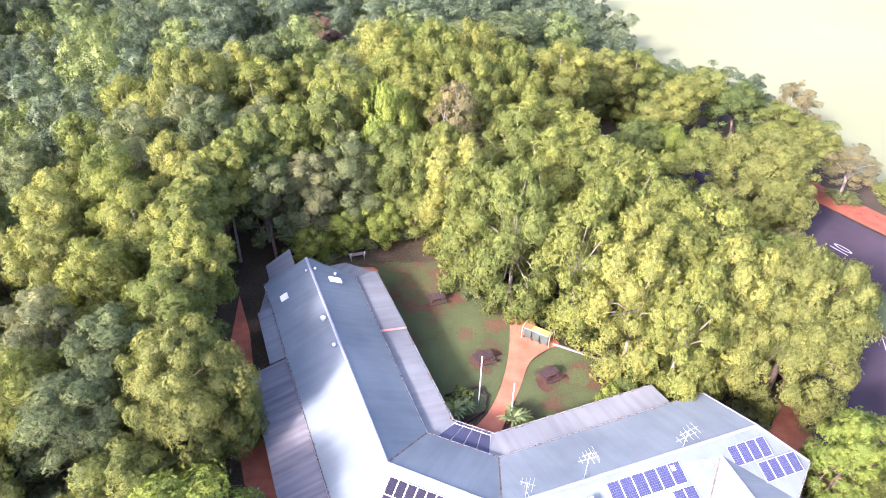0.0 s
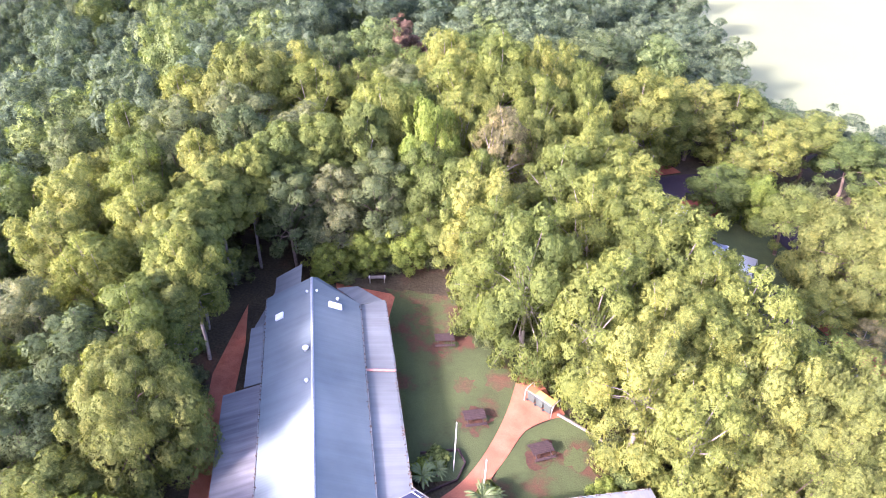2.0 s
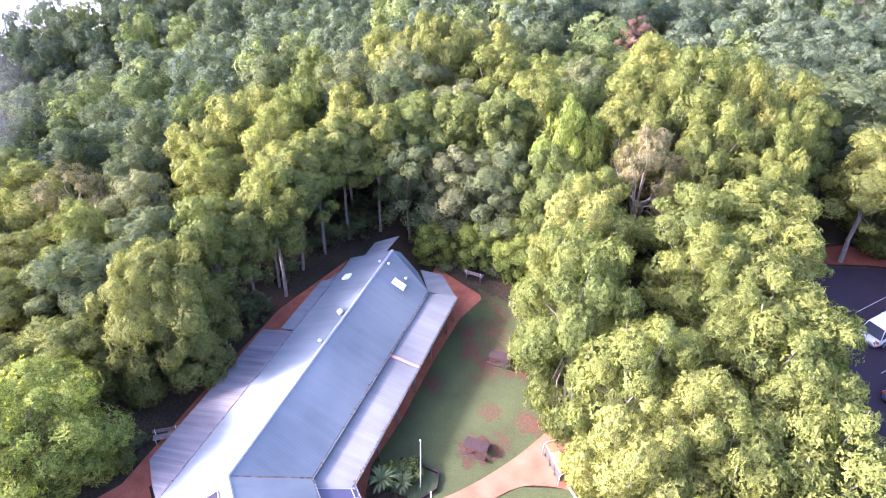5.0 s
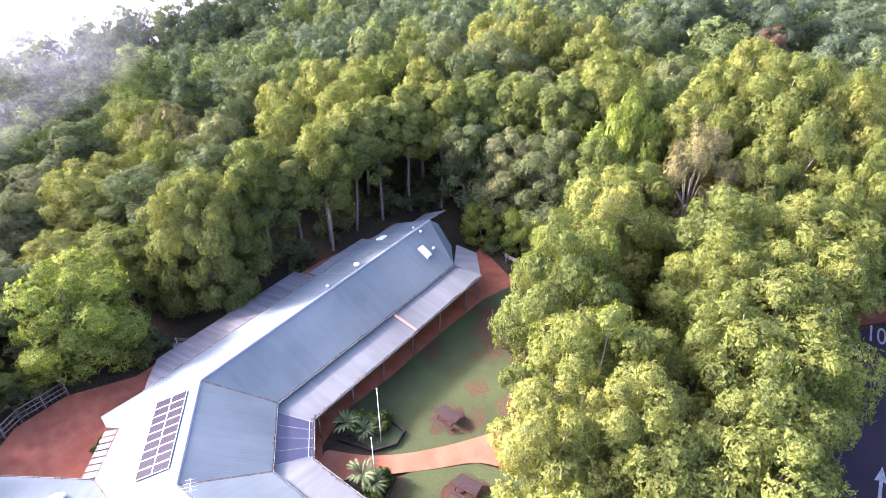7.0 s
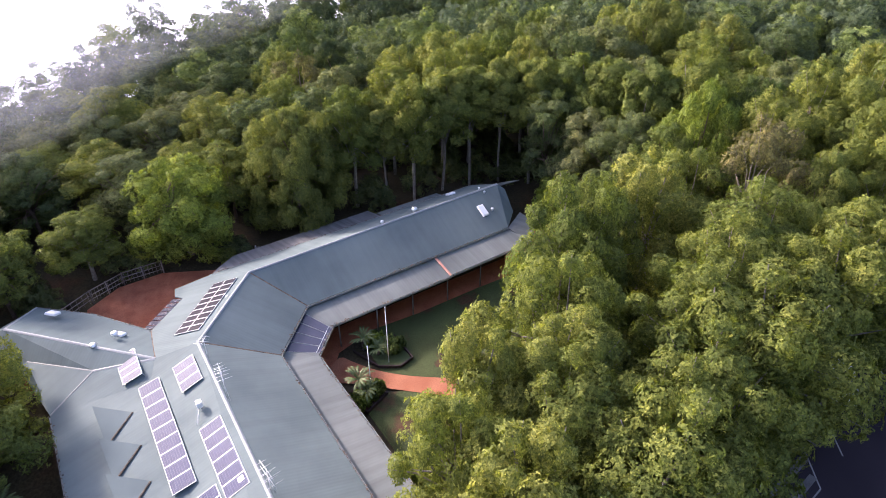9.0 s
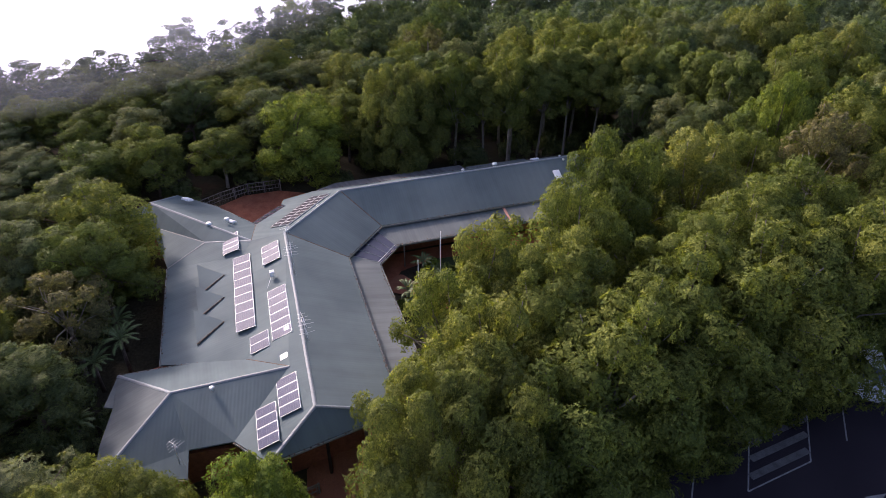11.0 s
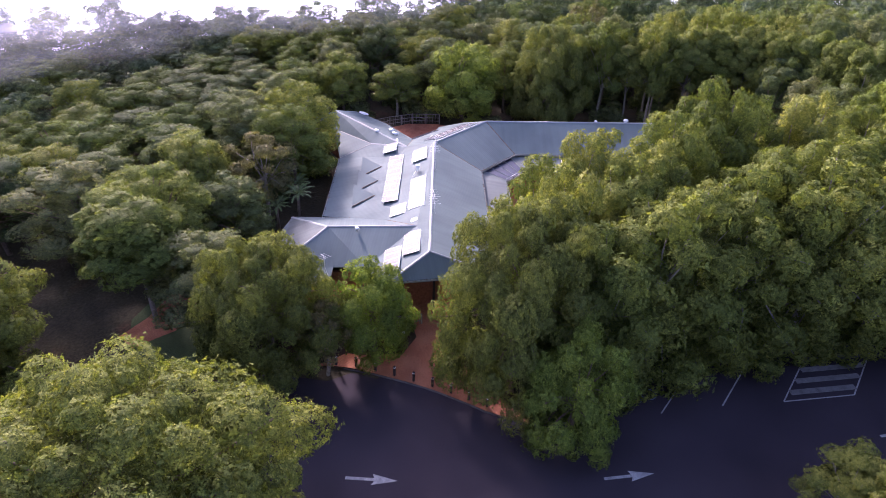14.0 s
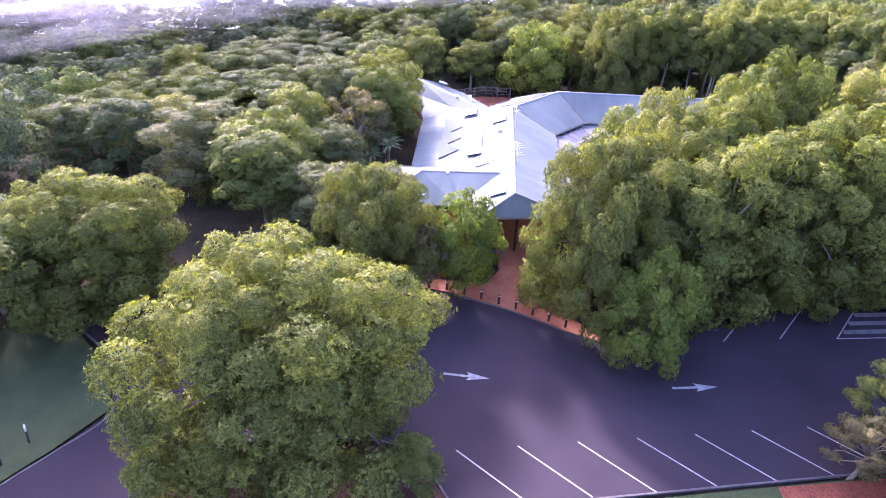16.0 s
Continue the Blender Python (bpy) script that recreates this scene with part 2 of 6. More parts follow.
def glass_material(name, colour, rough=0.1, clear=0.5):
    m, t, b = mat(name)
    b.inputs["Base Color"].default_value = (*colour, 1)
    b.inputs["Roughness"].default_value = rough
    b.inputs["Transmission Weight"].default_value = clear
    b.inputs["Specular IOR Level"].default_value = 0.6
    return m


M_CELLS = cell_material("solar_cells", (0.030, 0.038, 0.085), (0.038, 0.047, 0.105), (0.12, 0.135, 0.20), 0.09)
M_CELLS_DARK = cell_material("dark_solar_cells", (0.016, 0.016, 0.026), (0.020, 0.020, 0.032), (0.030, 0.030, 0.042), 0.06)
M_TINT = glass_material("tinted_glazing", (0.035, 0.038, 0.065), 0.25, 0.0)
M_GLASS = glass_material("car_glass", (0.10, 0.12, 0.14), 0.06, 0.2)
M_SKYLIGHT = plain("white_skylight", (0.82, 0.84, 0.88), 0.3, 0.0, 0.03)


def mist_material():
    """The white mist that fills the valley beyond the forest, brightened by a glow of its own."""
    m, t, b = mat("glowing_valley_mist")
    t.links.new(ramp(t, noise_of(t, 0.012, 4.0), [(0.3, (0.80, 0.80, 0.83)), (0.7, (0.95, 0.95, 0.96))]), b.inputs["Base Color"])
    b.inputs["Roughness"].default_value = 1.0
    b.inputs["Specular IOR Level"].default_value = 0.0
    # emission stands in for the brightness of lit mist
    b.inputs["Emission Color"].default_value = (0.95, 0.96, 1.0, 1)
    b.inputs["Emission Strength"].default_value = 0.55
    return m


def veil_material():
    """A sheet over the treetops for thin mist and distance haze: thicker further out, broken by noise."""
    m, t, b = mat("mist_and_haze")
    co = t.nodes.new("ShaderNodeTexCoord")
    ln = t.nodes.new("ShaderNodeVectorMath")
    ln.operation = "LENGTH"
    t.links.new(co.outputs["Object"], ln.inputs[0])
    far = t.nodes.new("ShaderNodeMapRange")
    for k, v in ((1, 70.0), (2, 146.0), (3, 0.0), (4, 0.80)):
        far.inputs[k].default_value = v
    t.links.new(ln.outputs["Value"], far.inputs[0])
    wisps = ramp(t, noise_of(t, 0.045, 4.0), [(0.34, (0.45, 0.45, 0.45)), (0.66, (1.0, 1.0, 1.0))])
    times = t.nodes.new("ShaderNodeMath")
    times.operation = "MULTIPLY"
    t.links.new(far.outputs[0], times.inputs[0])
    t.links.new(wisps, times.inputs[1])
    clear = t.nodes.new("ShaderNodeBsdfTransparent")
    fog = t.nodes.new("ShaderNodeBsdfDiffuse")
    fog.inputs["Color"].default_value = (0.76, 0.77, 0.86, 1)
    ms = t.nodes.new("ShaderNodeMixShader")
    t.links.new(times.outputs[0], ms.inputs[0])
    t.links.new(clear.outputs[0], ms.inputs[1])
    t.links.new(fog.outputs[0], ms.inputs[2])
    t.links.new(ms.outputs[0], t.nodes["Material Output"].inputs["Surface"])
    return m


def bank_material():
    """A drifting bank of mist: thick in the middle, gone at its rim, broken into wisps."""
    m, t, b = mat("mist_bank")
    co = t.nodes.new("ShaderNodeTexCoord")
    ln = t.nodes.new("ShaderNodeVectorMath")
    ln.operation = "LENGTH"
    t.links.new(co.outputs["Object"], ln.inputs[0])
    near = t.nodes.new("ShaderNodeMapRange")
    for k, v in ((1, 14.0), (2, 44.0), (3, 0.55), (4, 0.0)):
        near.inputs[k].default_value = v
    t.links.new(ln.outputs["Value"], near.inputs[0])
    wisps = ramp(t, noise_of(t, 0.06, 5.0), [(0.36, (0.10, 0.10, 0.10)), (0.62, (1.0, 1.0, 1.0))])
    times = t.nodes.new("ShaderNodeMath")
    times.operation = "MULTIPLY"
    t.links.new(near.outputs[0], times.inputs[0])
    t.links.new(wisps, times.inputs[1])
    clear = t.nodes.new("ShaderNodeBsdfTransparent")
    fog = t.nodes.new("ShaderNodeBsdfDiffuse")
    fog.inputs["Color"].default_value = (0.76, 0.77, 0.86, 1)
    ms = t.nodes.new("ShaderNodeMixShader")
    t.links.new(times.outputs[0], ms.inputs[0])
    t.links.new(clear.outputs[0], ms.inputs[1])
    t.links.new(fog.outputs[0], ms.inputs[2])
    t.links.new(ms.outputs[0], t.nodes["Material Output"].inputs["Surface"])
    return m


M_BANK = bank_material()
M_MIST = mist_material()
M_VEIL = veil_material()

# ---- helpers of this scene ----


def mesh_object(name, verts, faces, material, parent=None, label="", smooth=False, normals=None):
    me = bpy.data.meshes.new(name)
    me.from_pydata([tuple(v) for v in verts], [], [tuple(f) for f in faces])
    if material:
        me.materials.append(material)
    if smooth:
        me.polygons.foreach_set("use_smooth", [True] * len(me.polygons))
    me.update()
    ob = new(name, me)
    if parent is not None:
        ob.parent = parent
    if label:
        ob["label"] = label
    return ob


def part(name, bm, material, parent=None, label=""):
    me = bpy.data.meshes.new(name)
    bm.normal_update()
    bm.to_mesh(me)
    bm.free()
    me.materials.append(material)
    ob = new(name, me)
    if parent is not None:
        ob.parent = parent
    if label:
        ob["label"] = label
    return ob


def thing(name, m, label, category, group="", kind=""):
    ob = new(name)
    ob.empty_display_size = 0.3
    ob.matrix_basis = m
    return tagged(ob, label, category, group, kind)


def box(bm, centre, size, m=None, bevel=0.0):
    """A box, its edges broken by bevel."""
    made = bmesh.ops.create_cube(bm, size=1.0)["verts"]
    for v in made:
        v.co = Vector((v.co.x * size[0], v.co.y * size[1], v.co.z * size[2]))
    if bevel:
        edges = list({e for v in made for e in v.link_edges})
        made = bmesh.ops.bevel(bm, geom=edges, offset=bevel, segments=1, affect="EDGES", profile=0.5)["verts"]
    for v in made:
        v.co += Vector(centre)
        if m is not None:
            v.co = m @ v.co
    return made


def tube_data(points, radii, sides=6):
    """Vertices and faces of a tapered tube along points."""
    verts, faces = [], []
    n = len(points)
    for i, (p, r) in enumerate(zip(points, radii)):
        a, b = Vector(points[max(i - 1, 0)]), Vector(points[min(i + 1, n - 1)])
        d = (b - a).normalized()
        x = d.orthogonal().normalized()
        y = d.cross(x)
        for k in range(sides):
            w = 2 * math.pi * k / sides
            verts.append(Vector(p) + (x * math.cos(w) + y * math.sin(w)) * r)
    for i in range(n - 1):
        for k in range(sides):
            k2 = (k + 1) % sides
            faces.append((i * sides + k, i * sides + k2, (i + 1) * sides + k2, (i + 1) * sides + k))
    faces.append(tuple(range(sides))[::-1])
    faces.append(tuple((n - 1) * sides + k for k in range(sides)))
    return verts, faces


def rod(name, points, radii, material, parent=None, sides=8, label=""):
    if not isinstance(radii, (list, tuple)):
        radii = [radii] * len(points)
    v, f = tube_data(points, radii, sides)
    return mesh_object(name, v, f, material, parent, label, smooth=True)


def inside(p, poly):
    x, y = p
    hit = False
    for (x1, y1), (x2, y2) in zip(poly, poly[1:] + poly[:1]):
        if (y1 > y) != (y2 > y) and x < (x2 - x1) * (y - y1) / (y2 - y1) + x1:
            hit = not hit
    return hit


def gap_to(p, poly):
    """Distance from p to the polygon's outline, negative inside."""
    best = 1e9
    for (x1, y1), (x2, y2) in zip(poly, poly[1:] + poly[:1]):
        dx, dy = x2 - x1, y2 - y1
        s = max(0, min(1, ((p[0] - x1) * dx + (p[1] - y1) * dy) / (dx * dx + dy * dy)))
        best = min(best, math.hypot(p[0] - x1 - s * dx, p[1] - y1 - s * dy))
    return -best if inside(p, poly) else best


def ease(a, b, x):
    s = max(0.0, min(1.0, (x - a) / (b - a)))
    return s * s * (3 - 2 * s)


ROW = Vector((-0.543, 0.840))      # along the rows of parking bays
BAY = Vector((0.27, 0.963))        # along a bay's line in the outer row


def ground_z(x, y):
    """Car park at 0, the building's terrace at 0.7, falling away to the west and south-west."""
    q = 0.836 * x + 0.548 * y
    z = 0.7 * ease(36.0, 28.0, q) if q > 28 else 0.7
    z += 1.2 * ease(44, 60, y) * ease(10, -5, x)
    z -= 0.16 * max(0, -20 - x) + 0.10 * max(0, -4 - y)
    z = max(z, -12)
    return z


def ground_patch(name, outline, lift, material, label, category, step=1.5, kind="structure", flat=None, parent=None):
    """A piece of ground cover: the outline cut by a grid, so that it follows the ground."""
    bm = bmesh.new()
    bm.faces.new([bm.verts.new((x, y, 0)) for x, y in outline])
    bm.normal_update()
    bmesh.ops.triangulate(bm, faces=bm.faces[:])
    if flat is None:
        xs, ys = [p[0] for p in outline], [p[1] for p in outline]
        for axis, lo, hi in ((0, min(xs), max(xs)), (1, min(ys), max(ys))):
            c = lo + step
            while c < hi:
                co = [0, 0, 0]
                no = [0, 0, 0]
                co[axis], no[axis] = c, 1
                bmesh.ops.bisect_plane(bm, geom=bm.verts[:] + bm.edges[:] + bm.faces[:], plane_co=co, plane_no=no)
                c += step
    for v in bm.verts:
        v.co.z = (ground_z(v.co.x, v.co.y) if flat is None else flat) + lift
    for f in bm.faces:
        if f.normal.z < 0:
            f.normal_flip()
    bm.normal_update()
    for f in bm.faces:
        if f.normal.z < 0:
            f.normal_flip()
    ob = part(name, bm, material, parent)
    return tagged(ob, label, category, kind=kind)


def smooth_line(points, n=6):
    """A Catmull-Rom curve through points."""
    out = []
    for i in range(len(points) - 1):
        p = [Vector((*points[max(0, min(len(points) - 1, i + k))], 0)) for k in (-1, 0, 1, 2)]
        for j in range(n):
            s = j / n
            q = 0.5 * ((2 * p[1]) + (p[2] - p[0]) * s + (2 * p[0] - 5 * p[1] + 4 * p[2] - p[3]) * s * s + (3 * p[1] - p[0] - 3 * p[2] + p[3]) * s ** 3)
            out.append((q.x, q.y))
    out.append(tuple(points[-1]))
    return out


# ---- ground ----
def make_ground():
    steps = [-2500, -1200, -600, -320] + list(range(-200, 201, 4)) + [320, 600, 1200, 2500]
    n = len(steps)
    verts = []
    for y in steps:
        for x in steps:
            z = ground_z(max(-110, min(x, 110)), max(-90, min(y, 160)))
            z += 0.25 * noise.noise((x * 0.08, y * 0.08, 0)) * ease(24, 40, max(abs(x - 10), abs(y - 30)))
            q = 0.836 * x + 0.548 * y
            verts.append((x, y, z - 0.06 - 0.10 * ease(30, 40, q)))
    faces = [(j * n + i, j * n + i + 1, (j + 1) * n + i + 1, (j + 1) * n + i) for j in range(n - 1) for i in range(n - 1)]
    ob = mesh_object("ground", verts, faces, M_LITTER, smooth=True)
    return tagged(ob, "dark leaf-littered forest floor", "ground", kind="structure")


make_ground()

FRONT_KERB = smooth_line([(29.5, 18.0), (27.2, 20.4), (26.1, 22.4), (25.6, 24.0), (25.3, 26.5), (25.2, 28.9), (25.35, 31.2), (25.5, 33.0), (25.2, 35.6), (23.4, 38.4)])
ASPHALT = FRONT_KERB + [(17.0, 40.6), (14.2, 44.8), (11.6, 49.4), (9.0, 54.0), (7.6, 58.5), (8.6, 64.0), (10.5, 70.0), (13.5, 73.0), (17.5, 75.5), (22.0, 77.0), (25.0, 76.0), (24.0, 74.5),
                        (20.5, 72.5), (16.0, 68.6)] + [(16.0 + 22.7 * s, 68.6 - 33.6 * s) for s in (0.25, 0.5, 0.75, 1.0)] + [
    (40.4, 31.6), (39.0, 29.4), (38.6, 27.2), (40.2, 23.6), (43.0, 19.8), (46.6, 18.6), (50.0, 20.2), (58, 21), (70, 22), (70, 10.5), (56, 11.4), (49.5, 12.3), (46.9, 12.8), (43.8, 13.1), (41.2, 10.5), (39.6, 5), (37.5, -2),
    (35, -9), (30, -9), (27.5, -2), (25.4, 4.5), (25.0, 8.6), (28.0, 9.0), (31.0, 11.5), (31.4, 15.0)]
ground_patch("road", ASPHALT, 0.0, M_ASPHALT, "dark damp asphalt car park and drive with worn white markings", "car park", flat=0.0)
ground_patch("pavement", [(25.3, 22.6), (24.7, 23.0), (24.2, 24.5), (23.2, 26.2), (21.6, 26.4), (20.6, 25.6), (19.2, 25.2), (17.0, 26.5), (17.6, 28.4), (19.6, 28.4), (21.4, 28.9), (22.6, 30.2), (23.6, 31.9), (24.6, 33.6), (25.3, 35.4)]
             + [p for p in reversed(FRONT_KERB) if 21.5 < p[1] < 35.5], 0.10, M_PATH, "red brick paving at the entrance with a curved kerb", "paving", step=1.0)
ground_patch("pavement", [(24.3, 9.5), (27.4, 10.0), (29.5, 9.6), (29.9, 11.0), (27.6, 12.4), (24.6, 12.6)], 0.06, M_PATH, "short red brick footpath across grass", "path", step=1.0)
ground_patch("lawn", [(23.0, 7.6), (25.0, 8.8), (28.0, 9.2), (31.0, 11.7), (31.2, 15.0), (29.0, 17.6), (25, 15.5), (22, 12)], 0.03, M_GREEN, "small green lawn beside the drive", "lawn", step=1.0)
ground_patch("lawn", [(49.5, 12.1), (46.9, 12.6), (43.8, 12.9), (41.4, 10.4), (39.9, 5), (43, 1), (56, 2), (70, 4), (70, 10.3), (56, 11.2)], 0.04, M_GREEN, "mown green verge beside the drive", "lawn", step=2.0)
ground_patch("lawn", [(39.3, 29.4), (38.9, 27.2), (40.5, 23.8), (43.2, 20.0), (46.6, 18.9), (50.0, 20.5), (58, 21.5), (70, 22.5), (70, 40), (46, 36), (41, 33)], 0.03, M_MULCH, "dark mulched bed under a large tree", "garden bed", step=2.0)
ground_patch("garden_bed", [(25.7, 4.6), (25.3, 8.4), (28.0, 8.8), (31.0, 11.2), (33.4, 10.4), (36.4, 6.0), (36.2, -1.0), (34.4, -8.6), (30.4, -8.6), (27.8, -2.0)], 0.012, M_MULCH, "brown leaf litter lying over the end of the drive", "leaf litter", flat=0.0)
# island between the two rows of bays
ISLE = [(38.7 + 0.3, 35.0 + 0.2), (16.3, 68.7), (20.7, 72.3), (24.0, 67.5), (33.0, 54.0), (37.5, 46.6), (41.0, 41.0)]
ground_patch("lawn", ISLE, 0.10, M_GREEN, "grassed island between two rows of parking bays", "lawn", flat=0.0)
ground_patch("garden_bed", [(30.6, 47.8), (27.4, 52.6), (28.8, 53.6), (31.6, 50.2), (34.4, 48.6), (33.6, 46.4), (32.0, 45.6)], 0.13, M_SOIL, "bare red soil with small plants on the island", "garden bed", flat=0.0)
ground_patch("garden_bed", [(16.4, 68.6), (20.6, 72.2), (22.6, 69.4), (18.5, 65.6)], 0.13, M_SOIL, "bare red soil at the end of the island", "garden bed", flat=0.0)
ground_patch("road", [(41.2, 41.2), (37.7, 46.8), (33.2, 54.2), (24.2, 67.7), (27.3, 73.3), (31.5, 71.0), (38.5, 60.5), (46.0, 50.0), (54.0, 38.0), (46.0, 36.4)], 0.0, M_ASPHALT, "second asphalt aisle of the car park with a painted speed", "road", flat=0.002)
ground_patch("garden_bed", [(31.6, 71.2), (38.6, 60.7), (46.1, 50.2), (54.1, 38.2), (57, 40), (49, 52), (41.5, 63), (34.0, 73.0)], 0.06, M_SOIL, "red soil bank beside the road", "garden bed", flat=0.0)
ground_patch("garden_bed", [(8.2, 64.2), (10.2, 70.2), (13.2, 73.1), (17.2, 75.7), (16.0, 77.0), (10.5, 74.5), (6.5, 68)], 0.04, M_SOIL, "red soil verge at the car park's edge", "garden bed", flat=0.05)
ground_patch("meadow", [(18, 140), (23, 108), (28, 95), (38, 92), (44, 82), (44, 71), (47, 62), (58, 60), (120, 40), (300, 60), (420, 300), (60, 420), (10, 300)], 0.1, M_MEADOW, "pale misty open meadow beyond the trees", "meadow", flat=0.0)
# courtyard
LAWN = [(-6.4, 45.3), (-9.6, 47.6), (-6.0, 49.8), (-0.2, 50.2), (3.0, 46.0), (5.2, 41.3), (4.9, 38.5), (4.75, 36.0), (4.3, 33.6), (3.7, 31.4), (3.1, 29.95), (1.2, 29.4), (-0.9, 29.6), (-2.1, 33.0), (-4.2, 37.8), (-6.0, 42.4)]
ground_patch("lawn", LAWN, 0.02, M_GRASS, "courtyard lawn with bare red patches", "lawn", flat=0.72)
ground_patch("lawn", [(6.2, 34.8), (8.6, 37.0), (12.0, 35.2), (13.0, 33.0), (10.0, 30.4), (6.2, 28.8), (4.9, 30.2), (5.0, 31.6), (5.6, 33.0)], 0.02, M_GRASS, "smaller courtyard lawn beside the brick path", "lawn", flat=0.72)
ground_patch("pavement", smooth_line([(4.9, 41.6), (4.85, 38.5), (4.7, 36.0), (4.3, 33.6), (3.7, 31.4), (2.9, 29.6), (1.9, 28.2), (1.4, 27.4), (2.6, 26.6), (3.4, 26.6), (3.9, 28.3), (4.6, 30.2), (5.4, 32.4), (6.2, 34.8), (7.6, 36.2), (8.6, 37.0), (7.2, 38.6), (6.2, 40.4), (5.6, 42.0)], 3), 0.05, M_PATH, "curving red brick footpath through the courtyard", "path", flat=0.72)
ground_patch("pavement", [(0.9, 27.4), (-0.9, 29.6), (-2.1, 33.0), (-4.2, 37.8), (-6.0, 42.4), (-6.4, 45.3), (-9.6, 47.6), (-12, 46), (-9.4, 41.6), (-7.5, 40.5), (-0.9, 25.7), (3.4, 24.2), (15.6, 30.2), (14.9, 32.2), (9, 29.4), (3.6, 26.6)], 0.0, M_PAVER, "red paved terrace under the verandah", "paving", flat=0.715)
ground_patch("pavement", [(-2.6, 15.2), (-5.0, 18.6), (-8.6, 19.6), (-13.2, 30.6), (-15.4, 36.8), (-17.4, 41.0), (-16.2, 33.5), (-13.6, 27.0), (-11.4, 22.0), (-9.9, 18.6), (-10.2, 14.5), (-8.9, 11.6), (-6.6, 10.0), (-4.0, 10.6), (-3.0, 12.4)], 0.04, M_PAVER, "red gravel yard behind the building", "yard", step=1.0)
ground_patch("garden_bed", [(0.2, 31.0), (1.0, 29.2), (2.7, 29.9), (2.9, 31.2), (2.2, 32.0)], 0.03, M_GREEN, "planted bed beside the path with a low timber edge", "garden bed", flat=0.74)
ground_patch("garden_bed", [(4.1, 28.3), (5.0, 30.1), (6.3, 28.8), (5.0, 27.4)], 0.03, M_MULCH, "mulched planting bed beside the path", "garden bed", flat=0.74)
ground_patch("garden_bed", [(20.6, 25.4), (22.0, 26.1), (23.2, 25.6), (24.3, 23.6), (25.4, 22.2), (27.0, 19.5), (24.6, 18.2), (21.8, 20.5), (20.4, 23.4)], 0.07, M_MULCH, "dark mulched bed beside the entrance", "garden bed", step=1.0)
ground_patch("clearing", [(-30, 90), (-32, 80), (-24, 77), (-13, 81), (-12, 90), (-20, 94)], 0.05, M_SOIL, "small red earth clearing in the forest", "clearing", step=2.0)

# the edge of the plateau, and mist over the valley beyond it
EDGE = [(70, -84), (40, -78), (12, -76), (-6, -70), (-20, -56), (-31, -42), (-40, -32), (-40, -20), (-50, -13), (-60, -5), (-70, 1), (-81, 9), (-97, 21), (-104, 40), (-110, 70), (-118, 112), (-122, 160)]


def make_mist():
    mid = Vector((10, 30))
    rows = [(1.0, -7.0), (1.12, -3.0), (1.4, -1.0), (2.2, 3.0), (5.0, 25.0), (22.0, 170.0)]
    pts = smooth_line(EDGE, 4)
    n = len(pts)
    verts = []
    for s, z in rows:
        for k, p in enumerate(pts):
            q = mid + (Vector(p) - mid) * s
            verts.append((q.x, q.y, z + 1.5 * noise.noise((q.x * 0.03, q.y * 0.03, 2))))
    faces = [(i * n + k, i * n + k + 1, (i + 1) * n + k + 1, (i + 1) * n + k) for i in range(len(rows) - 1) for k in range(n - 1)]
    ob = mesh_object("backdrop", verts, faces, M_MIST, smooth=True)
    tagged(ob, "white morning mist filling the valley, given a glow of its own", "mist", kind="structure")
    # a flat ring added above the outer trees to pale them like distance haze
    verts, faces, n = [], [], 64
    for r in (70, 85, 110, 140, 190):
        for k in range(n):
            w = 2 * math.pi * k / n
            x, y = r * math.cos(w), r * math.sin(w)
            verts.append((x, y, 1.5 * noise.noise((x * 0.02, y * 0.02, 5))))
    for i in range(4):
        for k in range(n):
            faces.append((i * n + k, i * n + (k + 1) % n, (i + 1) * n + (k + 1) % n, (i + 1) * n + k))
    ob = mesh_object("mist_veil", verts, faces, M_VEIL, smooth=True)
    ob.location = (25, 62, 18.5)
    tagged(ob, "thin pale sheet over the outer treetops for mist and distance haze", "mist", kind="structure")

    for place in ((-40, -30, 9.0), (-52, -14, 12.5), (2, -50, 9.5)):
        verts, faces, n = [], [], 24
        for r in (0.5, 16, 30, 45):
            for k in range(n):
                w = 2 * math.pi * k / n
                x, y = r * math.cos(w), r * math.sin(w)
                verts.append((x, y, 2.0 * noise.noise((x * 0.05, y * 0.05, place[2]))))
        faces = [(i * n + k, i * n + (k + 1) % n, (i + 1) * n + (k + 1) % n, (i + 1) * n + k) for i in range(3) for k in range(n)]
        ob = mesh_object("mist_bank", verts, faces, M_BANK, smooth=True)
        ob.location = place
        tagged(ob, "bank of white mist drifting among the outer treetops", "mist", kind="structure")


make_mist()

# ---- the building ----
RK, R2, HIP = Vector((-2.96, 22.14, 5.18)), Vector((3.35, 19.73, 5.18)), Vector((18.75, 26.0, 5.18))
U, EE = Vector((-0.412, 0.911, 0)), Vector((0.911, 0.412, 0))      # north-west wing: along it, across it to the courtyard
D2, N2 = Vector((0.928, 0.373, 0)), Vector((-0.373, 0.928, 0))     # south-east wing


def nw(u, e, z):
    """A point by metres along the north-west wing from the first bend, and across from its ridge to the courtyard."""
    return Vector((RK.x, RK.y, 0)) + U * u + EE * e + Vector((0, 0, z))


def se(d, n, z):
    """A point by metres along the south-east wing from the second bend, and across from its ridge to the courtyard."""
    return Vector((R2.x, R2.y, 0)) + D2 * d + N2 * n + Vector((0, 0, z))


